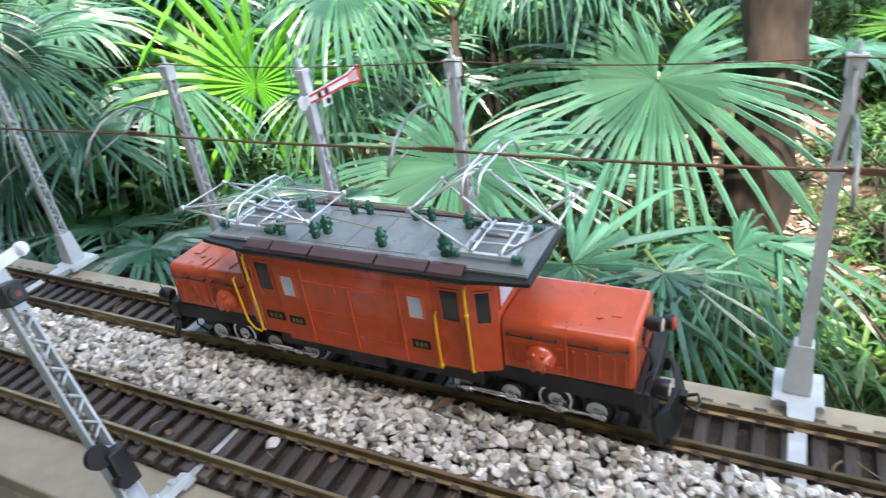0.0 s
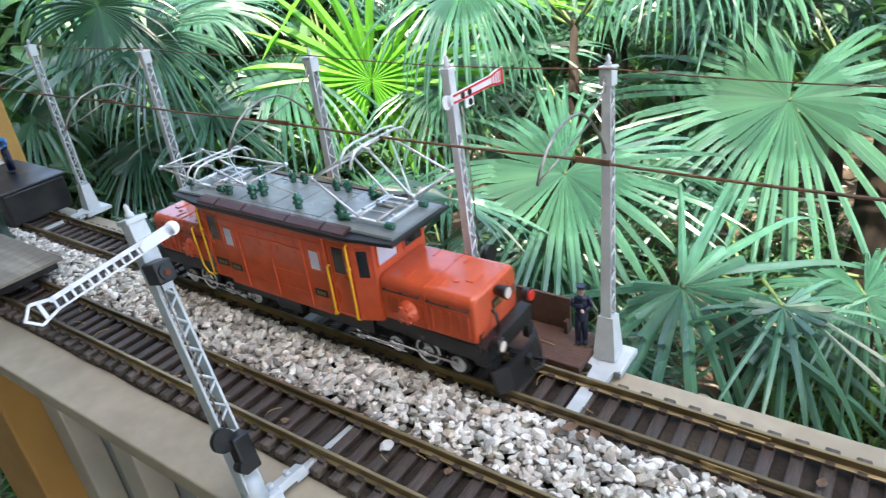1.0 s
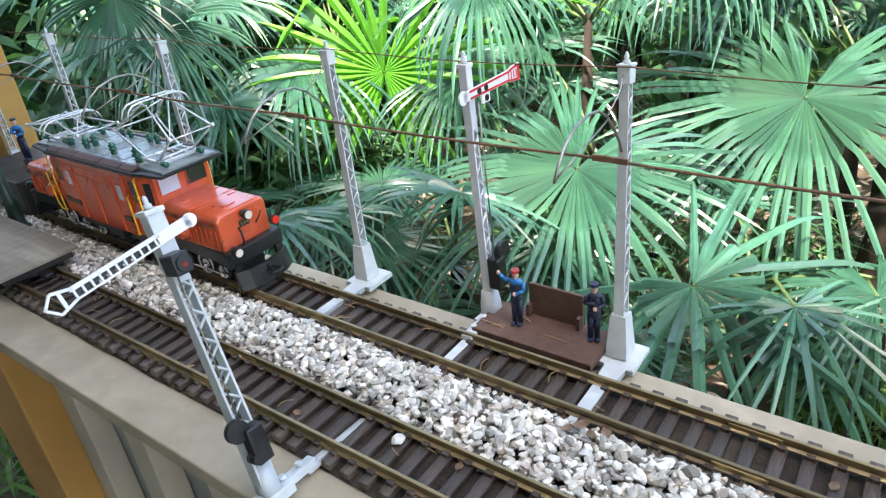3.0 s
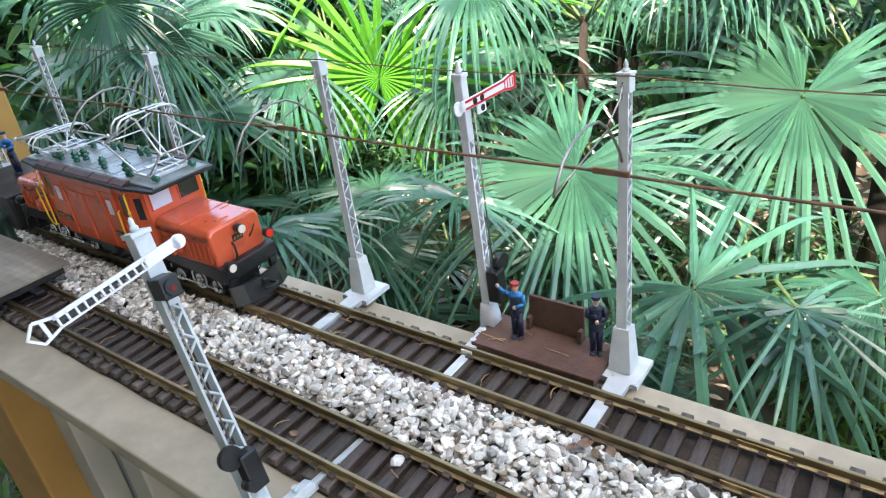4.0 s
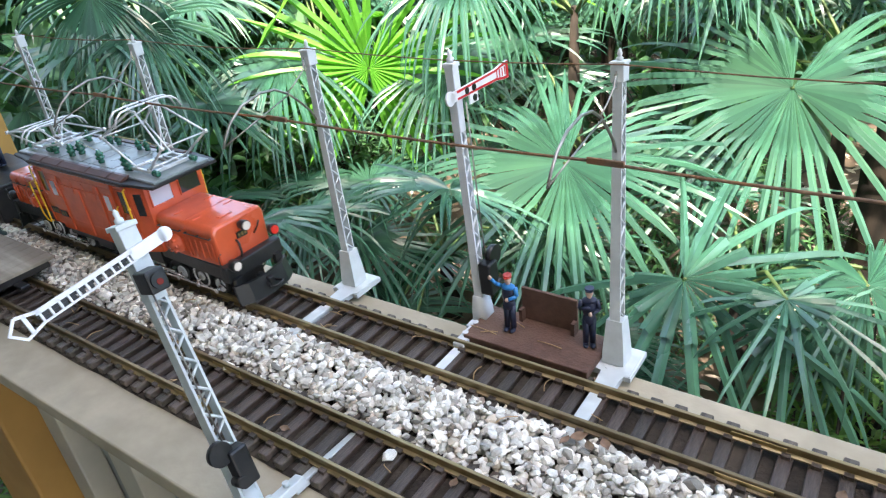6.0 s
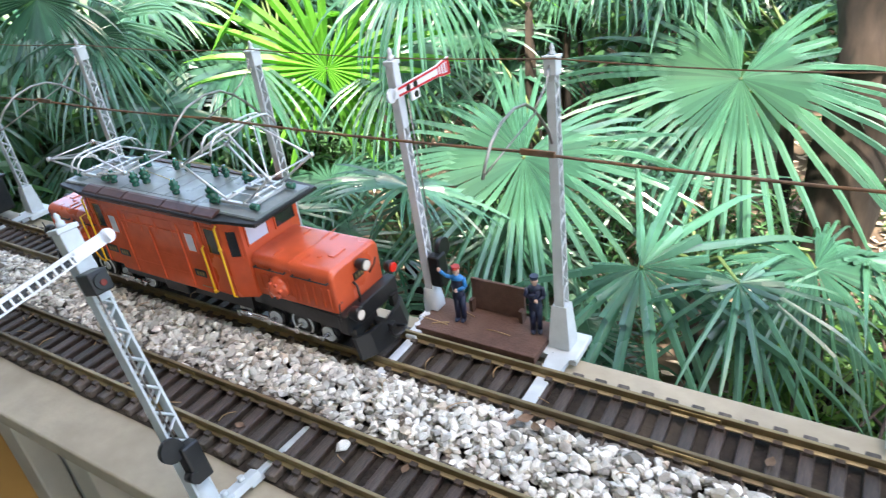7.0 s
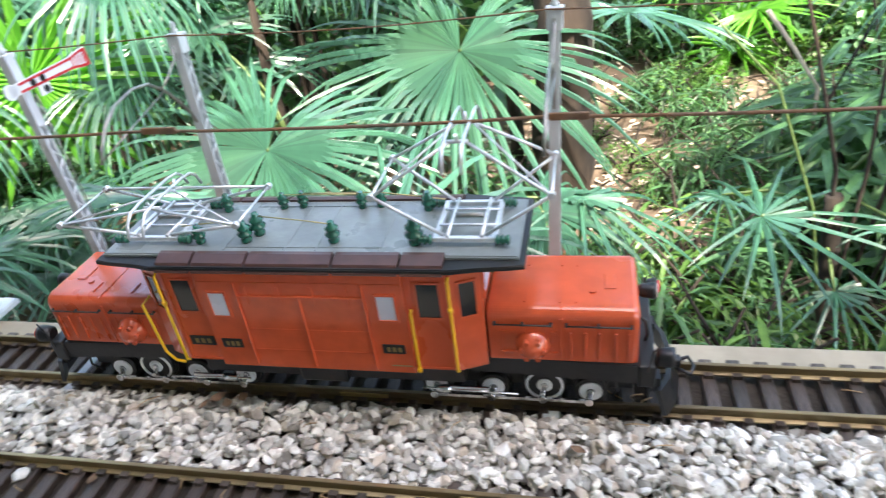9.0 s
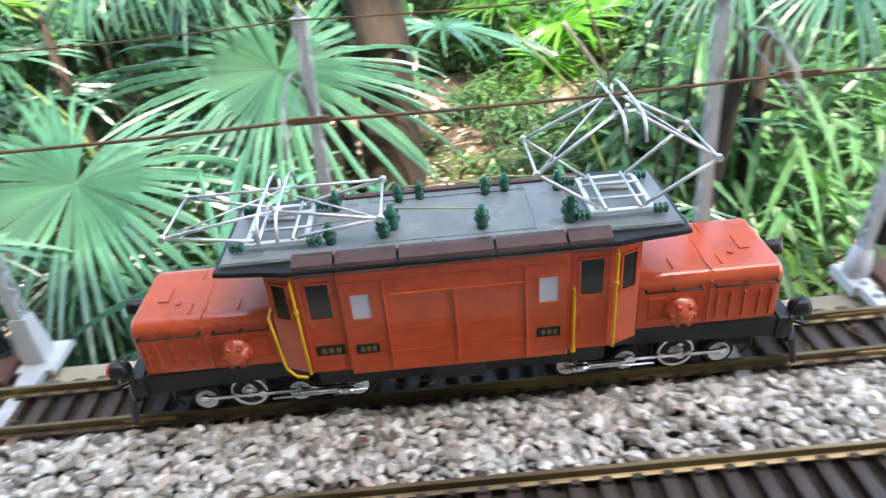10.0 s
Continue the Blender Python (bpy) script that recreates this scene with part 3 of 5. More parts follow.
def figure(coat_mat, cap_mat, label, at, wave):
    """A painted toy figure, one plain mesh."""
    mats = [coat_mat, NAVY, SKIN, cap_mat]
    bm = B()

    def ball(c, sx, sy, sz, mat):
        res = bmesh.ops.create_uvsphere(bm, u_segments=12, v_segments=8, radius=1)
        bmesh.ops.transform(bm, matrix=Matrix.Translation(c) @ Matrix.Diagonal((sx, sy, sz, 1)), verts=res["verts"])
        for f in {f for v in res["verts"] for f in v.link_faces}:
            f.material_index, f.smooth = mat, True
    for s in (-1, 1):
        rod(bm, (s * 0.0038, 0, 0.003), (s * 0.0034, 0, 0.036), 0.0032, 10, 0.0044, mat=1)
        ball((s * 0.0038, -0.003, 0.002), 0.0032, 0.0062, 0.0022, 1)
    ball((0, 0, 0.036), 0.0078, 0.0055, 0.009, 1)
    ball((0, 0, 0.050), 0.0084, 0.0060, 0.013, 0 if coat_mat is NAVY else 1)
    ball((0, 0, 0.0595), 0.0086, 0.0055, 0.0045, 0)
    ball((0, 0, 0.064), 0.0026, 0.0026, 0.004, 2)
    ball((0, -0.0005, 0.0695), 0.0042, 0.0045, 0.0052, 2)
    disc(bm, (0, -0.0005, 0.0745), (0, 0, 1), 0.0050, 0.0032, 14, mat=3)
    disc(bm, (0, -0.0035, 0.0732), (0, 0.2, 1), 0.0040, 0.0008, 12, mat=3)
    rod(bm, (0.0085, 0, 0.060), (0.0105, -0.003, 0.050), 0.0026, 8, mat=0)
    rod(bm, (0.0105, -0.003, 0.050), (0.002, -0.0085, 0.047), 0.0023, 8, mat=0)
    ball((0.001, -0.0088, 0.047), 0.0026, 0.0026, 0.0026, 2)
    if wave:
        rod(bm, (-0.0085, 0, 0.060), (-0.0125, -0.003, 0.063), 0.0025, 8, mat=0)
        rod(bm, (-0.0125, -0.003, 0.063), (-0.0185, -0.005, 0.070), 0.0022, 8, mat=0)
        ball((-0.0195, -0.0052, 0.0715), 0.0024, 0.0018, 0.0030, 2)
    else:
        rod(bm, (-0.0085, 0, 0.060), (-0.0105, -0.003, 0.051), 0.0025, 8, mat=0)
        rod(bm, (-0.0105, -0.003, 0.051), (0.001, -0.008, 0.054), 0.0022, 8, mat=0)
    ob = part("figurine", bm, mats, smooth=False)
    ob.matrix_basis = at
    return tagged(ob, label, "figurine")


figure(BLUE, CAP_RED, "painted toy figurine in blue and navy with raised arm", pose(-0.093, 0.062, 0.0206, 0, 0, 10) @ Matrix.Diagonal((0.87, 0.87, 0.87, 1)), True)
figure(NAVY, NAVY, "painted toy figurine in dark navy clothes on the platform", pose(-0.012, 0.073, 0.0206, 0, 0, 25) @ Matrix.Diagonal((0.87, 0.87, 0.87, 1)), False)

# ---- left end of the layout ----
th = thing("buffer_stop", "matt black block closing the rear track", "buffer stop", at=pose(-1.06, 0.012, 0))
part("block", box(B(), -0.085, 0.085, -0.050, 0.055, 0.0145, 0.072, bevel=0.004), BLACK, th)
part("ledge", box(B(), -0.09, 0.09, -0.054, 0.058, 0.0725, 0.077, bevel=0.0015), BLACK, th, "black top board")
figure(BLUE, NAVY, "painted toy figurine in a blue jacket on the block", pose(-1.075, 0.03, 0.0775, 0, 0, 30), False)
th = thing("lamp_post", "dark green cast toy lamp post between the tracks", "lamp post", at=pose(-0.935, -0.072, 0))
part("shaft", lathe(B(), [(0.016, 0.0), (0.016, 0.02), (0.011, 0.024), (0.010, 0.06), (0.013, 0.064), (0.0085, 0.07), (0.007, 0.20), (0.009, 0.205), (0.005, 0.21), (0.004, 0.30)], 14), DARK_GREEN, th)
part("lantern", lathe(B(), [(0.006, 0.30), (0.014, 0.325), (0.016, 0.328), (0.004, 0.345)], 8), DARK_GREEN, th)


def flat_wagon():
    th = thing("flat_wagon", "low flat wagon with weathered grey plank deck", "model wagon", at=pose(-0.885, FRONT_Y, 0))
    bed = part("frame", box(B(), -0.17, 0.17, -0.046, 0.046, 0.030, 0.0395, bevel=0.001), BLACK, th)
    for i in range(17):
        part("plank", box(B(), -0.172 + i * 0.0204, -0.172 + i * 0.0204 + 0.0198, -0.054, 0.054, 0.040, 0.0450, bevel=0.0006), WOOD_DECK, bed)
    for bx in (-0.11, 0.11):
        bm = box(B(), bx - 0.04, bx + 0.04, -0.040, -0.034, 0.020, 0.0305, bevel=0.001)
        box(bm, bx - 0.04, bx + 0.04, 0.034, 0.040, 0.020, 0.0305, bevel=0.001)
        for q in (-0.025, 0.025):
            box(bm, bx + q - 0.006, bx + q + 0.006, -0.046, -0.040, 0.022, 0.033, bevel=0.001)
        part("bogie", bm, BLACK, th)
        for q in (-0.025, 0.025):
            bm = B()
            for s in (-1, 1):
                disc(bm, (bx + q, s * 0.023, 0.032), (0, 1, 0), 0.012, 0.005, 20)
            rod(bm, (bx + q, -0.03, 0.032), (bx + q, 0.03, 0.032), 0.002, 8)
            part("wheelset", bm, BLACK, th)
    part("coupler", box(B(), 0.171, 0.192, -0.006, 0.006, 0.026, 0.031, bevel=0.001), BLACK, th)
    return th


flat_wagon()


# ---- locomotive ----
LOCO_T = [0, 0.5, 1.0, 1.5, 2.0, 2.3, 2.5, 2.7, 3.0, 4.0, 5.0, 5.6, 5.8, 6.1, 6.45, 6.8, 7.0, 7.5, 8.0, 8.5, 9.0, 9.5, 10.0]
LOCO_X = [-0.0455, -0.1715, -0.300, -0.4175, -0.538, -0.611, -0.650, -0.670, -0.676, -0.676, -0.677, -0.677, -0.673, -0.630, -0.553, -0.456, -0.405, -0.277, -0.138, -0.005, 0.134, 0.2665, 0.4095]


def loco_x(t):
    """Smooth monotone course between the keyed places."""
    ts, xs = LOCO_T, LOCO_X
    i = max(k for k in range(len(ts) - 1) if ts[k] <= t or k == 0)
    h = ts[i + 1] - ts[i]

    def slope(k):
        if k == 0:
            return (xs[1] - xs[0]) / (ts[1] - ts[0])
        if k == len(ts) - 1:
            return (xs[-1] - xs[-2]) / (ts[-1] - ts[-2])
        a, b = (xs[k] - xs[k - 1]) / (ts[k] - ts[k - 1]), (xs[k + 1] - xs[k]) / (ts[k + 1] - ts[k])
        return 0.0 if a * b <= 0 else 2 * a * b / (a + b)
    u = (t - ts[i]) / h
    return ((2 * u ** 3 - 3 * u * u + 1) * xs[i] + (u ** 3 - 2 * u * u + u) * h * slope(i)
            + (-2 * u ** 3 + 3 * u * u) * xs[i + 1] + (u ** 3 - u * u) * h * slope(i + 1))


BZ0, BZ1 = 0.069, 0.158
loco = thing("electric_locomotive", "red articulated model electric locomotive with grey roof, two pantographs", "model locomotive", at=pose(LOCO_X[0], 0, 0))


def window_frame(bm, x0, x1, y, z0, z1, s, w=0.0016, d=0.0012):
    for a in ((x0 - w, x0, z0 - w, z1 + w), (x1, x1 + w, z0 - w, z1 + w), (x0, x1, z0 - w, z0), (x0, x1, z1, z1 + w)):
        box(bm, a[0], a[1], min(y, y + s * d), max(y, y + s * d), a[2], a[3])
    return bm


def loco_body():
    out = [(-0.131, -0.040), (-0.1105, -0.0485), (0.1105, -0.0485), (0.131, -0.040), (0.131, 0.040), (0.1105, 0.0485), (-0.1105, 0.0485), (-0.131, 0.040)]
    bm = prism(B(), out, BZ0, BZ1)
    body = part("body", bm, RED, loco, "glossy red body shell")
    for s in (-1, 1):
        y = s * 0.0485
        # proud middle skin between the doors, with its seams
        bm = box(B(), -0.080, 0.078, min(y, y + s * 0.0030), max(y, y + s * 0.0030), BZ0 - 0.002, BZ1, bevel=0.0005)
        part("side_panel", bm, RED, body)
        yy = y + s * 0.0030
        bm = B()
        for x0, x1, z0, z1 in ((-0.050, -0.0485, 0.070, 0.148), (0.0475, 0.049, 0.070, 0.148), (-0.002, 0.0, 0.070, 0.136), (-0.0485, 0.0475, 0.1355, 0.1372)):
            box(bm, x0, x1, min(yy, yy + s * 0.0018), max(yy, yy + s * 0.0018), z0, z1, bevel=0.0004)
        for k in range(4):
            for z in (0.1405, ):
                x = -0.043 + k * 0.026
                box(bm, x, x + 0.002, min(yy, yy + s * 0.0008), max(yy, yy + s * 0.0008), 0.128, 0.145)
        for z in (0.085, 0.105):
            box(bm, -0.0485, 0.0475, min(yy, yy + s * 0.0004), max(yy, yy + s * 0.0004), z, z + 0.0008)
        box(bm, -0.079, 0.077, min(yy, yy + s * 0.0006), max(yy, yy + s * 0.0006), 0.1475, 0.1487)
        part("panel_seam", bm, RED, body)
        for wx in (-0.066, 0.064):
            bm = window_frame(B(), wx - 0.0065, wx + 0.0065, yy, 0.1175, 0.1385, s)
            w = part("window", bm, RED, body)
            part("pane", box(B(), wx - 0.0066, wx + 0.0066, min(yy, yy + s * 0.0004), max(yy, yy + s * 0.0004), 0.1174, 0.1386), BLIND, w, "pale window pane with white blind")
        for wx in (-0.0945, 0.0945):
            bm = window_frame(B(), wx - 0.0078, wx + 0.0078, y, 0.1185, 0.1475, s)
            window_frame(bm, wx - 0.0125, wx + 0.0125, y, 0.0715, 0.153, s, 0.0008, 0.0008)
            d = part("door", bm, RED, body)
            part("pane", box(B(), wx - 0.0079, wx + 0.0079, min(y, y + s * 0.0004), max(y, y + s * 0.0004), 0.1184, 0.1476), DARK_GLASS, d, "dark door window")
        # number and maker's plates; the lettering is plain bars
        for px, pz, hw, hh in ((-0.066, 0.0905, 0.0085, 0.0042), (0.064, 0.0905, 0.0085, 0.0042), (-0.0935, 0.0895, 0.0105, 0.0045)):
            y0 = yy if abs(px) < 0.08 else y
            p = part("plate", box(B(), px - hw, px + hw, min(y0, y0 + s * 0.0010), max(y0, y0 + s * 0.0010), pz - hh, pz + hh, bevel=0.0003), BLACK, body, "small black plate with gold bars")
            bm = B()
            for k in range(3):
                x = px - hw * 0.6 + k * hw * 0.5
                box(bm, x, x + hw * 0.3, min(y0 + s * 0.001, y0 + s * 0.0013), max(y0 + s * 0.001, y0 + s * 0.0013), pz - hh * 0.5, pz + hh * 0.5)
            part("lettering", bm, GOLD, p)
        part("lettering", box(B(), 0.060, 0.076, min(yy, yy + s * 0.0003), max(yy, yy + s * 0.0003), 0.0735, 0.0745), GOLD, body, "thin gold maker's line")
        # angled cab corner windows
        for e in (-1, 1):
            a, b = Vector((e * 0.1105, y, 0)), Vector((e * 0.131, s * 0.040, 0))
            d = (b - a).normalized()
            nrm = Vector((-d.y, d.x, 0))
            nrm = nrm if nrm.y * s > 0 else -nrm
            m = Matrix((( *d, 0), (*nrm, 0), (0, 0, 1, 0), (0, 0, 0, 1))).transposed()
            m.translation = a + d * 0.0115 + nrm * 0.0001
            w = part("cab_window", box(B(), -0.0058, 0.0058, 0, 0.0004, 0.118, 0.147, m=m), DARK_GLASS, body, "dark cab side window")
            bm = B()
            for x0, x1, z0, z1 in ((-0.0072, -0.0056, 0.1165, 0.1485), (0.0056, 0.0072, 0.1165, 0.1485), (-0.0056, 0.0056, 0.1165, 0.118), (-0.0056, 0.0056, 0.147, 0.1485)):
                box(bm, x0, x1, 0, 0.0013, z0, z1, m=m)
            part("window_frame", bm, RED, w)
    # windscreens over the hoods
    for e in (-1, 1):
        for s in (-1, 1):
            x = e * 0.131
            bm = B()
            y0, y1 = sorted((s * 0.006, s * 0.034))
            w = part("windscreen", box(bm, min(x, x + e * 0.0005), max(x, x + e * 0.0005), y0, y1, 0.128, 0.151), BLIND if s < 0 else DARK_GLASS, body, "cab front window")
            bm = B()
            for a in ((y0 - 0.0015, y0, 0.1265, 0.1525), (y1, y1 + 0.0015, 0.1265, 0.1525), (y0, y1, 0.1265, 0.128), (y0, y1, 0.151, 0.1525)):
                box(bm, min(x, x + e * 0.0014), max(x, x + e * 0.0014), a[0], a[1], a[2], a[3])
            part("window_frame", bm, RED, w)
    # yellow grab rails
    for s in (-1, 1):
        y = s * 0.0535
        for x, z1 in ((0.1105, 0.1545), (-0.1105, 0.1545), (0.0815, 0.1265)):
            pts = [(x, y - s * 0.003, 0.0705), (x, y, 0.0725), (x, y, z1 - 0.002), (x, y - s * 0.003, z1)]
            bm = chain(B(), pts, 0.00115, 8)
            disc(bm, (x, y, 0.129 if z1 > 0.14 else 0.0725), (0, 0, 1), 0.0019, 0.003, 8)
            part("grab_rail", bm, YELLOW, body, "bright yellow grab rail")
        pts = [(-0.113, s * 0.0535, 0.070), (-0.121, s * 0.0535, 0.0715), (-0.127, s * 0.0535, 0.080), (-0.1305, s * 0.0535, 0.1265), (-0.1295, s * 0.044, 0.128)]
        part("grab_rail", chain(B(), pts, 0.00115, 8), YELLOW, body, "bright yellow grab rail")


def loco_roof():
    RZ = 0.1585
    out = [(-0.162, -0.0455), (-0.150, -0.0475), (-0.128, -0.050), (-0.112, -0.0535), (0.112, -0.0535), (0.128, -0.050), (0.150, -0.0475), (0.162, -0.0455),
           (0.162, 0.0455), (0.150, 0.0475), (0.128, 0.050), (0.112, 0.0535), (-0.112, 0.0535), (-0.128, 0.050), (-0.150, 0.0475), (-0.162, 0.0455)]
    roof = part("roof", prism(B(), out, RZ, RZ + 0.0035, bevel=0.0008), BLACK, loco, "black roof rim overhanging the hoods")
    deck = B()
    prism(deck, [(-0.158, -0.040), (0.158, -0.040), (0.158, 0.040), (-0.158, 0.040)], RZ + 0.0036, RZ + 0.0062, bevel=0.001)
    part("roof_deck", deck, ROOF_GREY, roof, "grey walkway deck of the roof")
    for s in (-1, 1):
        for x0, x1 in ((-0.108, -0.0805), (-0.0785, -0.0375), (-0.0355, 0.028), (0.030, 0.0765), (0.0785, 0.108)):
            bm = B()
            prof = [(0.0380, RZ + 0.0080), (0.0420, RZ + 0.0082), (0.0500, RZ + 0.0052), (0.0545, RZ - 0.0005), (0.0533, RZ - 0.0018), (0.0480, RZ + 0.0036), (0.0380, RZ + 0.0050)]
            a = [bm.verts.new((x0, s * y, z)) for y, z in prof]
            b = [bm.verts.new((x1, s * y, z)) for y, z in prof]
            for i in range(len(prof)):
                bm.faces.new((a[i], a[(i + 1) % len(prof)], b[(i + 1) % len(prof)], b[i]))
            bm.faces.new(a)
            bm.faces.new(b[::-1])
            part("roof_edge_panel", bm, ROOF_BROWN, roof, "dark brown curved roof edge panel")
    bm = B()
    for x in (-0.060, -0.012, 0.012, 0.060):
        box(bm, x - 0.0005, x + 0.0005, -0.034, 0.034, RZ + 0.0062, RZ + 0.0067)
    box(bm, -0.06, 0.06, -0.0305, -0.0297, RZ + 0.0062, RZ + 0.0067)
    box(bm, -0.06, 0.06, 0.0297, 0.0305, RZ + 0.0062, RZ + 0.0067)
    part("roof_rib", bm, ROOF_GREY, roof)
    top = RZ + 0.0062

    def insulator(x, y, k=1.0, h=0.014):
        prof = [(0.0030, 0.0), (0.0034, 0.002), (0.0024, 0.003), (0.0042, 0.0045), (0.0046, 0.006), (0.0028, 0.0072), (0.0038, 0.0085), (0.0040, 0.0098), (0.0022, 0.011), (0.0018, 0.0135)]
        m = Matrix.Translation((x, y, top)) @ Matrix.Diagonal((k, k, k, 1))
        part("insulator", lathe(B(), prof, 12, m), GREEN_INS, roof, "glossy green ceramic insulator")
    for x, y, k in ((-0.083, -0.024, 1.0), (-0.046, -0.022, 1.1), (-0.040, -0.012, 1.2), (0.023, -0.022, 1.1), (0.084, -0.024, 1.3), (-0.036, 0.028, 0.9), (-0.020, 0.030, 0.9), (0.030, 0.028, 0.9), (0.045, 0.030, 0.9), (0.084, 0.024, 1.0), (-0.083, 0.024, 1.0)):
        insulator(x, y, k * 1.15)
    for pts in ([(-0.04, -0.012, top + 0.016), (0.0, -0.018, top + 0.0155), (0.023, -0.022, top + 0.0148)], [(-0.098, -0.02, top + 0.012), (-0.07, -0.018, top + 0.014), (-0.046, -0.022, top + 0.0148)],
                [(-0.036, 0.028, top + 0.012), (0.03, 0.028, top + 0.012)], [(-0.02, 0.030, top + 0.012), (0.045, 0.030, top + 0.0122), (0.098, 0.022, top + 0.010)]):
        part("roof_cable", chain(B(), pts, 0.0005, 6), JOINT, roof, "thin brass roof cable")
    for c in (-0.120, 0.120):
        for s in (-1, 1):
            for e in (-1, 1):
                x = c + e * 0.027
                m = Matrix.Translation((x, s * 0.026, top + 0.0045)) @ Matrix.Rotation(radians(90), 4, "Y") @ Matrix.Diagonal((0.8, 0.8, 0.9, 1)) @ Matrix.Translation((0, 0, -0.0067))
                part("insulator", lathe(B(), [(0.0022, 0), (0.0046, 0.001), (0.0046, 0.0026), (0.0024, 0.0036), (0.0046, 0.0048), (0.0046, 0.0064), (0.0024, 0.0074), (0.0046, 0.0088), (0.0046, 0.0104), (0.0022, 0.0115)], 12, m), GREEN_INS, roof, "ribbed green insulator of the pantograph")
    return top


def pantograph(c, top, raised):
    """Diamond pantograph with base frame, four lower and four upper tubes and a bowed collector."""
    p = part("pantograph", box(B(), c - 0.020, c + 0.020, -0.0275, -0.0235, top + 0.0028, top + 0.0066, bevel=0.0008), PANTO, loco,
             "raised silver diamond pantograph" if raised else "lowered silver diamond pantograph")
    bm = box(B(), c - 0.020, c + 0.020, 0.0235, 0.0275, top + 0.0028, top + 0.0066, bevel=0.0008)
    for e in (-1, 1):
        box(bm, c + e * 0.0205 - 0.0018, c + e * 0.0205 + 0.0018, -0.027, 0.027, top + 0.0030, top + 0.0062)
        rod(bm, (c + e * 0.012, -0.027, top + 0.0075), (c + e * 0.012, 0.027, top + 0.0075), 0.0013, 8)
    for e in (-0.5, 0.5):
        rod(bm, (c - 0.02, e * 0.022, top + 0.0075), (c + 0.02, e * 0.022, top + 0.0075), 0.0010, 8)
    part("base_frame", bm, PANTO, p)
    part("spring", rod(B(), (c - 0.010, 0, top + 0.009), (c + 0.010, 0, top + 0.009), 0.0018, 10), STEEL_WIRE, p)
    ez = 0.205 if raised else 0.1835
    ex = 0.060 if raised else 0.074
    hz = 0.2375 if raised else 0.1905
    for s in (-1, 1):
        for e in (-1, 1):
            a = (c + e * 0.015, s * 0.0245, top + 0.0075)
            k = (c + e * ex, s * 0.030, ez)
            h = (c + e * 0.005 * (1 if raised else -1), s * 0.016, hz)
            part("lower_tube", rod(B(), a, k, 0.0013, 8), PANTO, p)
            part("upper_tube", rod(B(), k, h, 0.0012, 8), PANTO, p)
            part("knuckle", disc(B(), k, (0, 1, 0), 0.0026, 0.004, 10), PANTO, p)
            if s > 0:
                part("cross_tube", rod(B(), (k[0], -0.030, ez), (k[0], 0.030, ez), 0.0010, 6), PANTO, p)
                part("brace", rod(B(), (k[0], -0.030, ez), (h[0], 0.016, hz), 0.0008, 6), PANTO, p)
    for e in (-1, 1):
        x = c + e * 0.0062
        pts = [(x, -0.044, hz - 0.010), (x, -0.040, hz - 0.001), (x, -0.033, hz + 0.0045), (x, -0.02, hz + 0.0062), (x, 0.02, hz + 0.0062), (x, 0.033, hz + 0.0045), (x, 0.040, hz - 0.001), (x, 0.044, hz - 0.010)]
        part("collector_bow", chain(B(), pts, 0.0012, 8), PANTO, p)
    for s in (-1, 1):
        bm = rod(B(), (c - 0.007, s * 0.016, hz), (c + 0.007, s * 0.016, hz), 0.0014, 8)
        rod(bm, (c, s * 0.016, hz), (c, s * 0.020, hz + 0.0062), 0.0012, 8)
        part("head_joint", bm, PANTO, p)


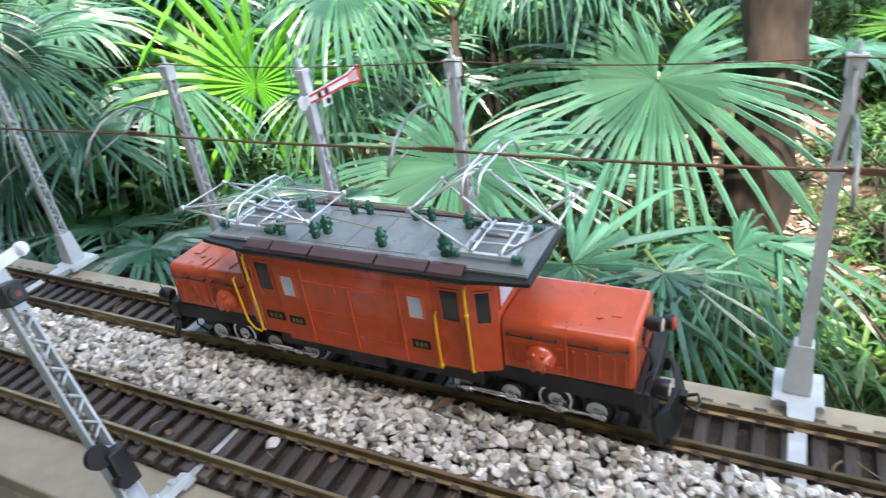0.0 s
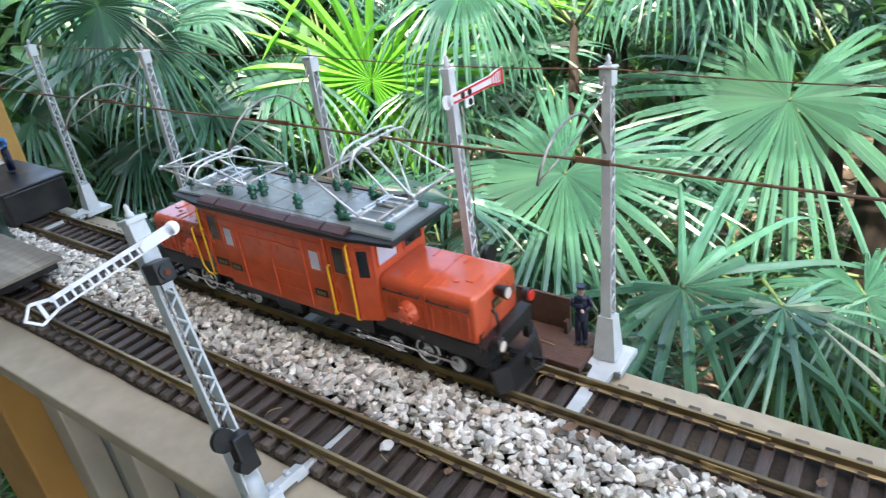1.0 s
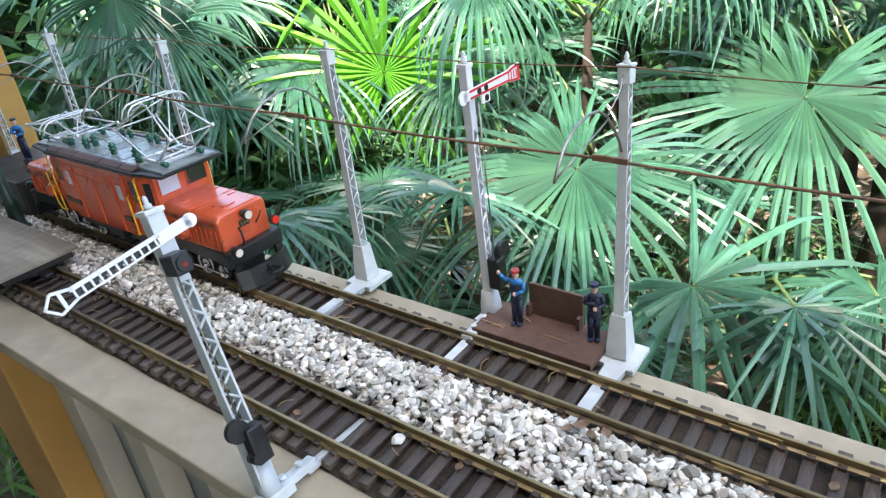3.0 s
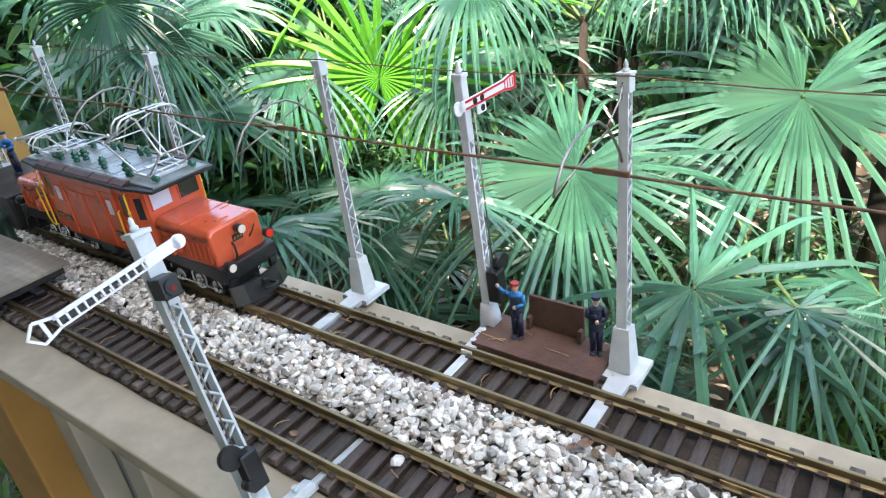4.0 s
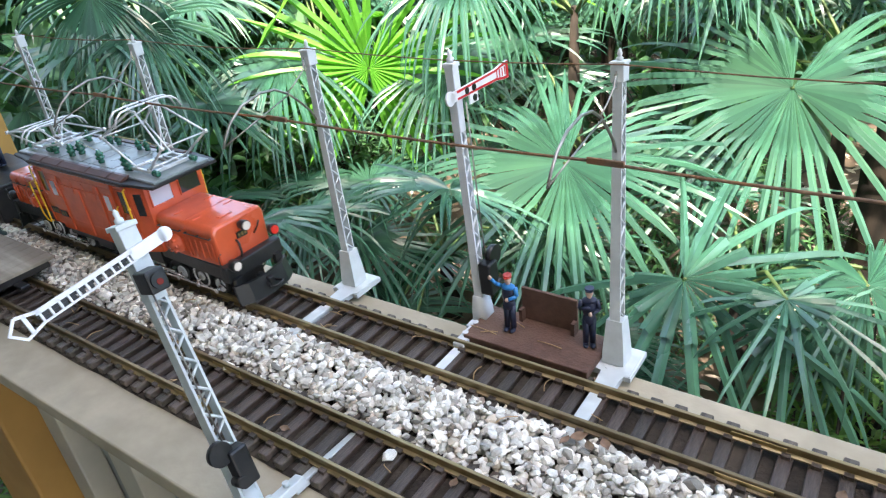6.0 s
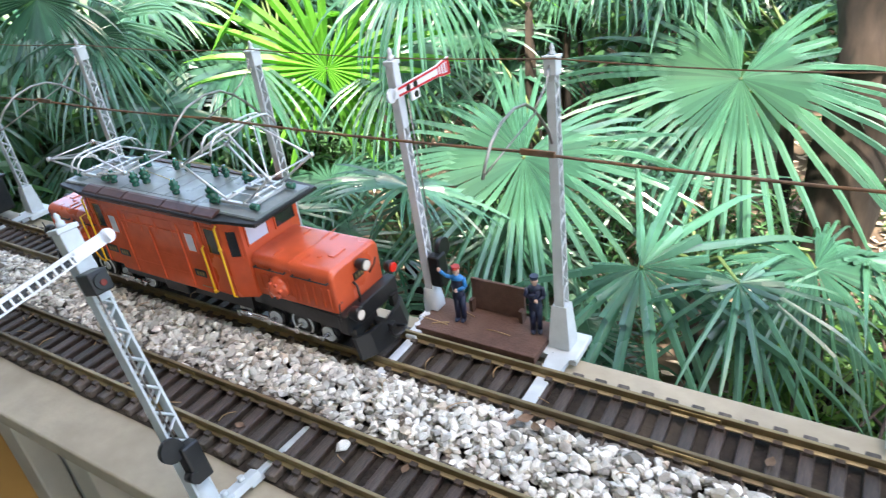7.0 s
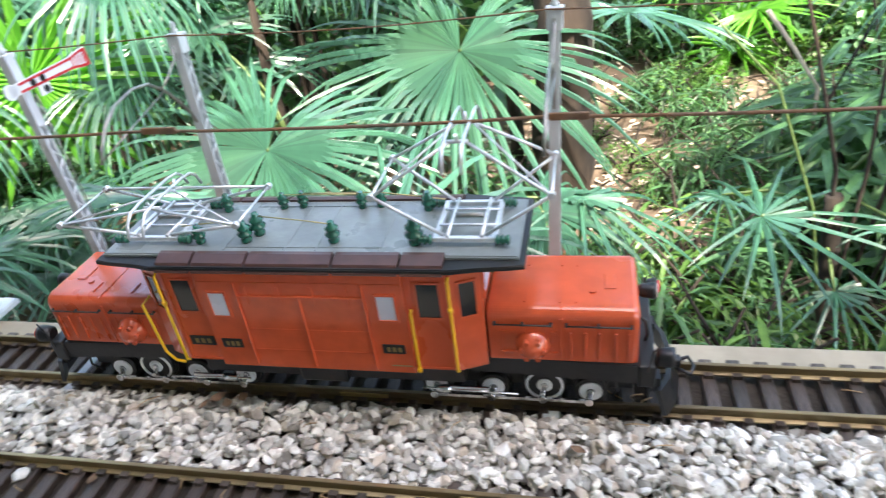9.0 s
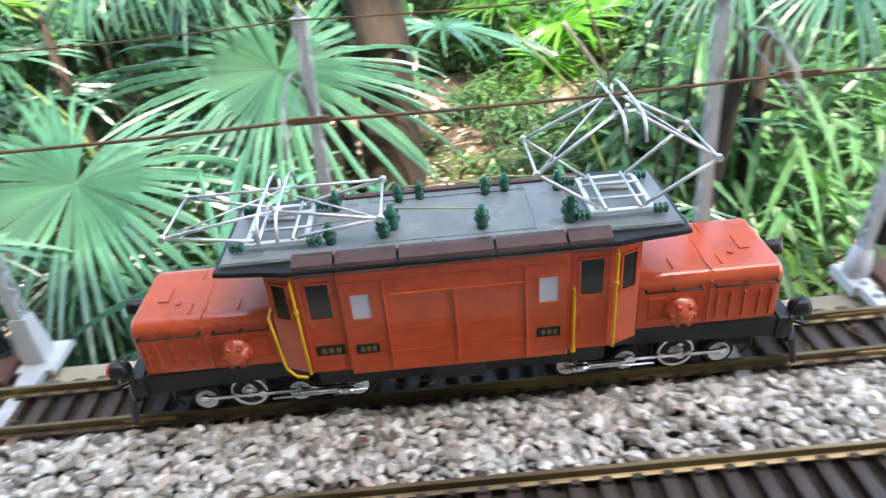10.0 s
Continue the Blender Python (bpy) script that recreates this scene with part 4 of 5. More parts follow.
def loco_hood(e):
    """Low hood at one end: e = +1 front, -1 rear."""
    x0, x1 = 0.1325, 0.2375
    arc = [(0.0375 - 0.0085 * (1 - math.cos(q)), 0.1105 + 0.0085 * math.sin(q)) for q in (k * math.pi / 14 for k in range(8))]
    prof = [(-0.0375, 0.073)] + [(-y, z) for y, z in arc] + [(y, z + 0.0003 * (z > 0.1185)) for y, z in arc[::-1]] + [(0.0375, 0.073)]
    bm = B()
    rings = []
    for x, k, dz in ((x0, 1.0, 0), (x0 + 0.06, 1.0, 0), (x1 - 0.004, 1.0, 0), (x1 - 0.0012, 0.975, -0.0012), (x1, 0.935, -0.0032)):
        rings.append([bm.verts.new((e * x, y * k, z if z < 0.08 else z + dz)) for y, z in prof])
    for a, b in zip(rings, rings[1:]):
        for i in range(len(prof) - 1):
            f = bm.faces.new((a[i], a[i + 1], b[i + 1], b[i]))
        bm.faces.new((a[-1], a[0], b[0], b[-1]))
    bm.faces.new(rings[0])
    bm.faces.new(rings[-1][::-1])
    hood = part("hood", bm, RED, loco, "glossy red rounded hood")
    bm = B()
    for x in (0.158, 0.183, 0.194):
        box(bm, *sorted((e * x, e * (x + 0.001))), -0.029, -0.016, 0.1190, 0.1201)
        box(bm, *sorted((e * x, e * (x + 0.001))), 0.016, 0.029, 0.1190, 0.1201)
    box(bm, *sorted((e * 0.184, e * 0.1850)), -0.0372, 0.0372, 0.119, 0.1196)
    box(bm, *sorted((e * 0.214, e * 0.222)), -0.012, 0.006, 0.119, 0.1202, bevel=0.0005)
    disc(bm, (e * 0.206, -0.015, 0.1197), (0, 0, 1), 0.0025, 0.0012, 12)
    part("hatch_seam", bm, RED, hood)
    for s in (-1, 1):
        y = s * 0.0375
        part("divider", box(B(), *sorted((e * 0.1835, e * 0.1855)), *sorted((y, y + s * 0.0012)), 0.074, 0.112, bevel=0.0003), RED, hood)
        for xa, xb in ((0.140, 0.153), (0.176, 0.1825)):
            bm = B()
            for z in (0.080, 0.099):
                box(bm, *sorted((e * xa, e * xb)), *sorted((y, y + s * 0.0011)), z, z + 0.001)
            for x in (xa, xb - 0.001):
                box(bm, *sorted((e * x, e * (x + 0.001))), *sorted((y, y + s * 0.0009)), 0.080, 0.100)
            part("hatch_frame", bm, RED, hood)
        for xa in (0.190, 0.200, 0.210, 0.221, 0.230):
            part("side_rib", box(B(), *sorted((e * xa, e * (xa + 0.0016))), *sorted((y, y + s * 0.0014)), 0.077, 0.100, bevel=0.0003), RED, hood)
        m = Matrix.Translation((e * 0.164, y, 0.088)) @ Matrix.Rotation(radians(-90 * s), 4, "X")
        bm = lathe(B(), [(0.0125, -0.001), (0.0120, 0.003), (0.0088, 0.0055), (0.0075, 0.009), (0.0050, 0.0105), (0.0018, 0.0115)], 16, m)
        for k in range(6):
            a = k * math.pi / 3
            disc(bm, (e * 0.164 + 0.0080 * math.cos(a), y + s * 0.0078, 0.088 + 0.0080 * math.sin(a)), (0, 1, 0), 0.0019, 0.004, 8)
        part("motor_cover", bm, RED, hood, "round red motor cover with bolts")
        rail = B()
        yr = s * 0.0405
        for xa, xb in ((0.1365, 0.178), (0.187, 0.233)):
            rod(rail, (e * xa, yr, 0.1072), (e * xb, yr, 0.1072), 0.0007, 6)
            for u in (0.02, 0.5, 0.98):
                x = xa + (xb - xa) * u
                rod(rail, (e * x, s * 0.0372, 0.1072), (e * x, yr + s * 0.0004, 0.1072), 0.0011, 6)
        part("handrail", rail, BLACK, hood, "thin black handrail")
    # end face: top lamp, plate, cables
    xe = e * 0.2375
    lamp = part("top_lamp", lathe(B(), [(0.0030, 0), (0.0052, 0.003), (0.0062, 0.010), (0.0062, 0.013)], 16, Matrix.Translation((xe, 0, 0.110)) @ Matrix.Rotation(radians(90 * e), 4, "Y")), BLACK, loco, "black round headlamp")
    part("lens", disc(B(), (xe + e * 0.0133, 0, 0.110), (1, 0, 0), 0.0052, 0.001, 16), LAMP_WHITE if e > 0 else LENS, lamp, "dull round lamp lens")
    p = part("plate", box(B(), *sorted((xe, xe + e * 0.0012)), -0.0075, 0.0075, 0.0935, 0.1015), BLACK, loco, "small black plate with gold bars")
    bm = B()
    for k in (-1, 0, 1):
        box(bm, *sorted((xe + e * 0.0012, xe + e * 0.0015)), k * 0.0045 - 0.0014, k * 0.0045 + 0.0014, 0.0955, 0.0995)
    part("lettering", bm, GOLD, p)
    part("end_cable", chain(B(), [(xe + e * 0.001, -0.010, 0.094), (xe + e * 0.006, -0.011, 0.091), (xe + e * 0.008, -0.012, 0.080), (xe + e * 0.006, -0.013, 0.072)], 0.0014, 8), BLACK, loco, "black hanging brake hose")
    part("end_cable", chain(B(), [(xe + e * 0.001, 0.016, 0.09), (xe + e * 0.005, 0.020, 0.098), (xe + e * 0.006, 0.023, 0.105)], 0.0009, 8), BLACK, loco, "black wire handle")
    for s in (-1, 1):
        c = Vector((e * 0.250 - (0.004 if e > 0 and s > 0 else 0), s * 0.0335, 0.0765 + (0.013 if e > 0 and s > 0 else 0)))
        raised = e > 0 and s > 0
        lamp = part("buffer_lamp", lathe(B(), [(0.0045, 0), (0.0060, 0.002), (0.0066, 0.006), (0.0066, 0.0085)] if raised else [(0.0045, 0), (0.0066, 0.002), (0.0074, 0.009), (0.0074, 0.0125)], 18, Matrix.Translation(c) @ Matrix.Rotation(radians(90 * e), 4, "Y")), BLACK, loco, "black round lower lamp")
        lit = LAMP_RED if (e < 0 and s < 0) or (e > 0 and s > 0) else (LAMP_WHITE if e > 0 else LENS)
        part("lens", disc(B(), c + Vector((e * (0.0088 if raised else 0.0138 if lit is LAMP_RED else 0.0124), 0, 0)), (1, 0, 0), 0.0050, 0.0034 if lit is LAMP_RED else 0.0009, 18), lit, lamp, "glowing red lens" if lit is LAMP_RED else "clear lamp lens")
        part("step_rail", chain(B(), [(e * 0.244, s * 0.043, 0.070), (e * 0.247, s * 0.044, 0.09), (e * 0.251, s * 0.043, 0.0945)], 0.0007, 6), BLACK, loco, "thin black rail")
    # black underframe, beam and plough
    bm = prism(B(), [(e * 0.115, -0.034), (e * 0.238, -0.040), (e * 0.238, 0.040), (e * 0.115, 0.034)][::e], 0.056, 0.0728, bevel=0.001)
    box(bm, *sorted((e * 0.238, e * 0.250)), -0.042, 0.042, 0.054, 0.074, bevel=0.0015)
    box(bm, *sorted((e * 0.10, e * 0.236)), -0.018, 0.018, 0.030, 0.056)
    part("bogie_frame", bm, BLACK, loco, "black bogie frame")
    bm = B()
    outl = [(-0.040, 0.254), (-0.026, 0.262), (0.0, 0.266), (0.026, 0.262), (0.040, 0.254)]
    f = [bm.verts.new((e * x, y, 0.050)) for y, x in outl]
    g = [bm.verts.new((e * (x + 0.006), y * 1.02, 0.026)) for y, x in outl]
    f2 = [bm.verts.new((e * (x - 0.004), y, 0.050)) for y, x in outl]
    g2 = [bm.verts.new((e * (x + 0.002), y * 1.02, 0.026)) for y, x in outl]
    for i in range(4):
        bm.faces.new((f[i], f[i + 1], g[i + 1], g[i]))
        bm.faces.new((f2[i], f2[i + 1], g2[i + 1], g2[i]))
        bm.faces.new((f[i], f[i + 1], f2[i + 1], f2[i]))
        bm.faces.new((g[i], g[i + 1], g2[i + 1], g2[i]))
    for i in (0, 4):
        bm.faces.new((f[i], g[i], g2[i], f2[i]))
    box(bm, *sorted((e * 0.248, e * 0.254)), -0.036, -0.026, 0.045, 0.058)
    box(bm, *sorted((e * 0.248, e * 0.254)), 0.026, 0.036, 0.045, 0.058)
    part("plough", bm, BLACK, loco, "black snow plough")
    bm = box(B(), *sorted((e * 0.248, e * 0.272)), -0.004, 0.004, 0.040, 0.047, bevel=0.001)
    chain(bm, [(e * 0.268, -0.004, 0.040), (e * 0.279, -0.010, 0.039), (e * 0.282, 0.0, 0.039), (e * 0.279, 0.010, 0.039), (e * 0.268, 0.004, 0.040)], 0.0016, 6)
    part("coupler", bm, BLACK, loco, "black loop coupler")


WHEELS = [(0.205, 0.0118), (0.170, 0.0160), (0.130, 0.0118), (0.084, 0.0118)]
spinning, swinging = [], []


def loco_running_gear():
    bm = box(B(), -0.110, 0.110, -0.034, 0.034, 0.043, 0.0688)
    box(bm, -0.022, 0.018, -0.044, 0.044, 0.046, 0.0688, bevel=0.002)
    part("underframe", bm, BLACK, loco, "black underframe with equipment box")
    for e in (-1, 1):
        for x, r in WHEELS:
            z = RAIL_Z + r
            bm = B()
            for s in (-1, 1):
                disc(bm, (0, s * 0.0225, 0), (0, 1, 0), r, 0.005, 24)
                disc(bm, (0, s * 0.0195, 0), (0, 1, 0), r + 0.0018, 0.0015, 24)
            rod(bm, (0, -0.024, 0), (0, 0.024, 0), 0.002, 8)
            wheel = part("wheelset", bm, BLACK, loco, "black driving wheelset with bright rim" if r > 0.013 else "black wheelset with bright nickel face", m=pose(e * x, 0, z))
            for s in (-1, 1):
                bm = B()
                n = 20
                for ro, ri in (((r * 0.92, r * 0.80), (r * 0.38, r * 0.16)) if r > 0.013 else ((0.0088, 0.0030),)):
                    ring = []
                    for k in range(n):
                        a = 2 * math.pi * k / n
                        ring.append([bm.verts.new((q * math.cos(a), s * yy, q * math.sin(a))) for q, yy in ((ro, 0.0250), (ro, 0.0262), (ri, 0.0262), (ri, 0.0250))])
                    for k in range(n):
                        p, q = ring[k], ring[(k + 1) % n]
                        for i in range(4):
                            bm.faces.new((p[i], p[(i + 1) % 4], q[(i + 1) % 4], q[i]))
                part("rim", bm, WHEEL_WHITE, wheel, "bright metal rim")
                bm = B()
                box(bm, -0.0018, r * 0.62, s * 0.0268 - 0.0008, s * 0.0268 + 0.0008, -0.0022, 0.0022)
                disc(bm, (0.0058, s * 0.0285, 0), (0, 1, 0), 0.0020, 0.006, 10)
                part("crank", bm, CHROME, wheel, "bright crank with pin")
            spinning.append((wheel, e * x, z, r))
        for s in (-1, 1):
            bm = B()
            y0, y1 = sorted((s * 0.0300, s * 0.0318))
            box(bm, -0.062, 0.0635, y0, y1, -0.0014, 0.0014)
            for q in (-0.0605, -0.0145, 0.0255, 0.0605):
                disc(bm, (q, s * 0.0312, 0), (0, 1, 0), 0.0034, 0.003, 12)
            ob = part("side_rod", bm, CHROME, loco, "bright metal side rod", m=pose(e * 0.1445, 0, RAIL_Z + 0.0118))
            swinging.append((ob, e * 0.1445, RAIL_Z + 0.0118))
            bm = B()
            y0, y1 = sorted((s * 0.0325, s * 0.0345))
            box(bm, *sorted((e * 0.092, e * 0.128)), y0, y1, 0.0335, 0.0385, bevel=0.0006)
            disc(bm, (e * 0.092, s * 0.0345, 0.036), (1, 0, 0), 0.0034, 0.012, 12)
            rod(bm, (e * 0.075, s * 0.0345, 0.036), (e * 0.150, s * 0.0345, 0.034), 0.0010, 6)
            part("slide_bar", bm, CHROME, loco, "bright cylinder and slide bar")
            part("sand_pipe", chain(B(), [(e * 0.222, s * 0.036, 0.058), (e * 0.224, s * 0.036, 0.045), (e * 0.221, s * 0.029, 0.032)], 0.0010, 6), BLACK, loco, "thin black sand pipe")


loco_body()
ROOF_TOP = loco_roof()
pantograph(0.120, ROOF_TOP, True)
pantograph(-0.120, ROOF_TOP, False)
loco_hood(1)
loco_hood(-1)
loco_running_gear()


# ---- garden behind the board ----
def fan_leaf(hub, axis, normal, size, mat, seed, n=40, span=335, split=0.42, bend=1.0, cup=0.16, wide=1.0, short=0.55):
    """Pleated fan palm leaf as a mesh: segments joined near the hub, free and sagging under their weight further out."""
    rnd = random.Random(seed)
    up = Vector(axis).normalized()
    nrm = Vector(normal)
    nrm = (nrm - up * nrm.dot(up)).normalized()
    side = up.cross(nrm)
    verts, faces = [], []
    step = radians(span) / n
    stops = (0.012, 0.14, 0.28, split, split + 0.06, 0.60, 0.70, 0.82, 0.92, 1.0)
    wave = rnd.uniform(0, 6.3)
    for k in range(n):
        if rnd.random() < 0.03:
            continue
        a = radians(-span / 2) + (k + 0.5 + rnd.uniform(-0.10, 0.10)) * step
        share = (1 + math.cos(a)) / 2
        ln = size * (short + (1 - short) * share ** 0.7) * rnd.uniform(0.88, 1.06)
        if rnd.random() < 0.05:
            ln *= rnd.uniform(0.6, 0.85)
        d = (up * math.cos(a) + side * math.sin(a) + nrm * (cup + 0.05 * math.sin(3 * a + wave))).normalized()
        across = side * math.cos(a) - up * math.sin(a)
        weight = bend * rnd.uniform(0.65, 1.35) * (1.5 if rnd.random() < 0.10 else 1)
        sway = rnd.uniform(-0.10, 0.10)
        kink = rnd.uniform(0.55, 0.85) if rnd.random() < 0.13 else 2
        fat = math.tan(step * wide / 2) * size
        twist = rnd.uniform(-0.7, 0.7)
        slim = rnd.uniform(0.58, 0.90)
        p = Vector(hub)
        last = 0.0
        ring = []
        for r in stops:
            dr = r - last
            pull = weight * dr * (0.22 + 1.9 * r * r)
            if last < kink <= r:
                pull += 1.3
            d = (d + Vector((0, 0, -1)) * pull + across * sway * dr).normalized()
            p = p + d * (ln * dr)
            last = r
            cross = (across - d * across.dot(d)).normalized()
            out = cross.cross(d)
            if r > split:
                u = (r - split) / (1 - split)
                ang = twist * u
                cross, out = cross * math.cos(ang) + out * math.sin(ang), out * math.cos(ang) - cross * math.sin(ang)
                w = fat * (0.06 + split) * slim * (1.0 - 0.10 * u) * (1 - u ** 3.2) + 0.0008
            else:
                w = fat * r
            fold = w * (1.1 if r <= split else 0.6)
            ring.append(len(verts))
            verts += [tuple(p - cross * w - out * fold), tuple(p + out * fold * 0.5), tuple(p + cross * w - out * fold)]
        for b, c in zip(ring, ring[1:]):
            faces += [(b, b + 1, c + 1, c), (b + 1, b + 2, c + 2, c + 1)]
    me = bpy.data.meshes.new("leaf")
    me.from_pydata(verts, [], faces)
    me.materials.append(mat)
    return me


def fan_palm(base, crown_h, chosen, extra, seed, size=0.5, young=False, back=False, sparse=False, label="green fan palm with pleated drooping leaves"):
    """Palm with trunk; chosen: leaves given by hub, axis, normal, radius, sag; extra: further leaves round the crown."""
    rnd = random.Random(seed)
    th = thing("fan_palm", label, "palm", "fan palms", at=pose(*base))
    o = Vector(base)
    crown = Vector((0, 0, crown_h))
    part("trunk", chain(B(), [(0, 0, -0.1), (0.01, 0.0, crown_h * 0.3), (-0.01, 0.01, crown_h * 0.7), tuple(crown)], 0.046, 10, 0.014), BARK, th, "fibrous brown trunk")
    leaves = [(Vector(h) - o, a, n, r, sag) for h, a, n, r, sag in chosen]
    for i in range(extra):
        az = 0.3 + (i * 2.4 % (math.pi - 0.6)) if back else i * 2.4 + rnd.uniform(-0.5, 0.5)
        el = rnd.uniform(-0.35, 0.9)
        reach = size * rnd.uniform(0.7, 1.3)
        d = Vector((math.cos(az) * math.cos(el), math.sin(az) * math.cos(el), math.sin(el)))
        hub = crown + d * reach
        axis = Vector((d.x, d.y, d.z * 0.4 - 0.25))
        nrm = Vector((d.x * 0.5, d.y * 0.5, 1.0 - 0.3 * el)) + Vector((rnd.uniform(-0.3, 0.3), rnd.uniform(-0.3, 0.3), 0))
        leaves.append((hub, axis, nrm, size * rnd.uniform(0.85, 1.25), rnd.uniform(0.5, 1.6)))
    for k, (hub, axis, nrm, r, sag) in enumerate(leaves):
        if young:
            me = fan_leaf(hub, axis, nrm, r, FROND_YOUNG_SUNLIT, seed * 50 + k, n=31, span=340, split=0.34, bend=sag * 0.35, cup=0.15, short=0.75, wide=0.9)
        elif sparse:
            me = fan_leaf(hub, axis, nrm, r, FROND, seed * 50 + k, n=15, span=290, split=0.12, bend=sag, wide=0.8)
        else:
            me = fan_leaf(hub, axis, nrm, r, FROND, seed * 50 + k, n=60 if k < len(chosen) else 40, bend=sag, short=0.68, split=rnd.uniform(0.27, 0.34))
        ob = new("leaf", me)
        ob.parent = th
        mid = (crown + hub) / 2 + Vector((0, 0, 0.12 * (hub - crown).length))
        part("petiole", chain(B(), [tuple(crown - Vector((0, 0, 0.03))), tuple(crown.lerp(mid, 0.5)), tuple(mid), tuple(mid.lerp(hub, 0.6)), tuple(hub)], 0.008, 5, 0.004), PETIOLE, th, "thin green leaf stalk")
    return th


def gz(x, y):
    return (x, y, ground_z(x, y) - 0.02)


# the palms whose leaves stand close behind the board
fan_palm(gz(0.0, 2.45), 0.75, [((-0.13, 1.99, -0.29), (-0.05, -0.72, -0.45), (0.10, -0.50, 0.80), 0.84, 0.9)], 4, 3, 0.5, back=True)
fan_palm(gz(-0.85, 1.95), 0.55, [((-0.69, 1.45, -0.42), (-0.10, -0.78, -0.35), (0.12, -0.42, 0.85), 0.72, 0.9)], 4, 4, 0.45, back=True)
fan_palm(gz(-1.75, 2.1), 0.95, [((-1.58, 1.57, -0.19), (0.05, 0.15, 1.0), (0.55, -0.80, 0.25), 0.60, 0.9)], 3, 5, 0.42, young=True, back=True, label="young fan palm with sunlight put into its bright yellow-green colour")
fan_palm(gz(-2.2, 1.95), 0.95, [((-1.92, 1.45, -0.14), (0.35, -0.85, -0.3), (0.22, -0.40, 0.88), 0.64, 2.2), ((-1.35, 1.75, -0.22), (0.3, -0.8, -0.4), (0.3, -0.5, 0.8), 0.50, 1.8), ((-2.72, 1.6, 0.13), (0.2, -0.9, -0.3), (0.25, -0.35, 0.9), 0.55, 2.2)], 6, 6, 0.5, back=True)
fan_palm(gz(-2.5, 1.2), 1.0, [((-1.95, 0.90, 0.10), (0.5, -0.3, -0.7), (0.3, -0.5, 0.8), 0.42, 1.6), ((-2.1, 0.85, 0.22), (0.3, -0.2, -0.9), (0.3, -0.7, 0.6), 0.40, 1.3), ((-2.35, 0.98, -0.36), (-0.3, -0.8, -0.3), (0.1, -0.4, 0.9), 0.45, 1.8)], 7, 7, 0.45)
fan_palm(gz(-0.95, 2.1), 1.05, [((-1.13, 1.60, 0.145), (0.2, -0.8, -0.4), (0.15, -0.4, 0.9), 0.48, 2.2), ((-0.55, 1.95, 0.22), (0.5, -0.6, -0.3), (0.1, -0.4, 0.9), 0.46, 2.2)], 3, 24, 0.45, back=True)
fan_palm(gz(-1.65, 1.05), 0.35, [], 9, 8, 0.40)
fan_palm(gz(-0.60, 1.15), 0.15, [], 8, 9, 0.34)
fan_palm(gz(-0.10, 1.40), 0.45, [((-0.20, 1.12, -0.55), (0.75, -0.30, -0.35), (0.1, -0.5, 0.9), 0.72, 0.9), ((0.05, 1.20, -0.66), (0.6, -0.5, -0.2), (0.1, -0.5, 0.9), 0.55, 1.3)], 3, 10, 0.40, sparse=True)
fan_palm(gz(-1.15, 1.35), 0.30, [], 8, 11, 0.38)
fan_palm(gz(0.12, 1.62), 0.38, [((0.20, 1.32, -0.58), (0.4, -0.8, -0.3), (0.15, -0.35, 0.92), 0.44, 2.2)], 0, 27, 0.34, back=True)
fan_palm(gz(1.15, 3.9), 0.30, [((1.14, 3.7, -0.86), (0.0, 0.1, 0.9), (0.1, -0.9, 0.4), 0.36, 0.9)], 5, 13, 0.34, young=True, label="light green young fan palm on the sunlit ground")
fan_palm(gz(1.02, 1.62), 0.35, [((0.80, 1.32, -0.60), (0.9, -0.15, 0.05), (0.05, -0.15, 1.0), 0.42, 0.6), ((1.00, 1.25, -0.80), (0.6, -0.6, 0.0), (0.1, -0.3, 0.95), 0.30, 1.4)], 3, 25, 0.30, sparse=True)
fan_palm(gz(1.42, 1.55), 1.25, [((1.18, 1.32, 0.04), (-0.5, -0.8, -0.2), (0.0, -0.3, 0.95), 0.34, 2.2), ((1.40, 1.22, 0.02), (0.2, -0.8, -0.2), (0.0, -0.3, 0.95), 0.34, 1.8)], 4, 26, 0.34, back=True)
fan_palm(gz(-0.75, 2.9), 1.0, [], 8, 14, 0.55)
fan_palm(gz(-2.9, 2.6), 1.25, [], 11, 15, 0.6)
fan_palm(gz(-1.6, 3.4), 1.2, [], 11, 16, 0.6)
fan_palm(gz(-0.1, 4.4), 0.6, [], 9, 17, 0.5)
fan_palm(gz(-3.6, 1.4), 1.1, [((-3.35, 1.15, 0.09), (0.3, -0.9, -0.3), (0.2, -0.3, 0.92), 0.5, 2.2), ((-3.1, 1.45, 0.07), (0.4, -0.8, -0.3), (0.2, -0.3, 0.92), 0.55, 1.8)], 11, 18, 0.6)
fan_palm(gz(2.1, 2.6), 1.0, [], 9, 19, 0.5, sparse=True)
fan_palm(gz(2.2, 1.5), 0.95, [], 9, 20, 0.42, sparse=True)
fan_palm(gz(1.9, 4.4), 0.7, [], 9, 21, 0.5)
fan_palm(gz(-2.6, 4.6), 1.4, [], 10, 22, 0.7)
fan_palm(gz(3.2, 3.4), 0.9, [], 9, 23, 0.55)


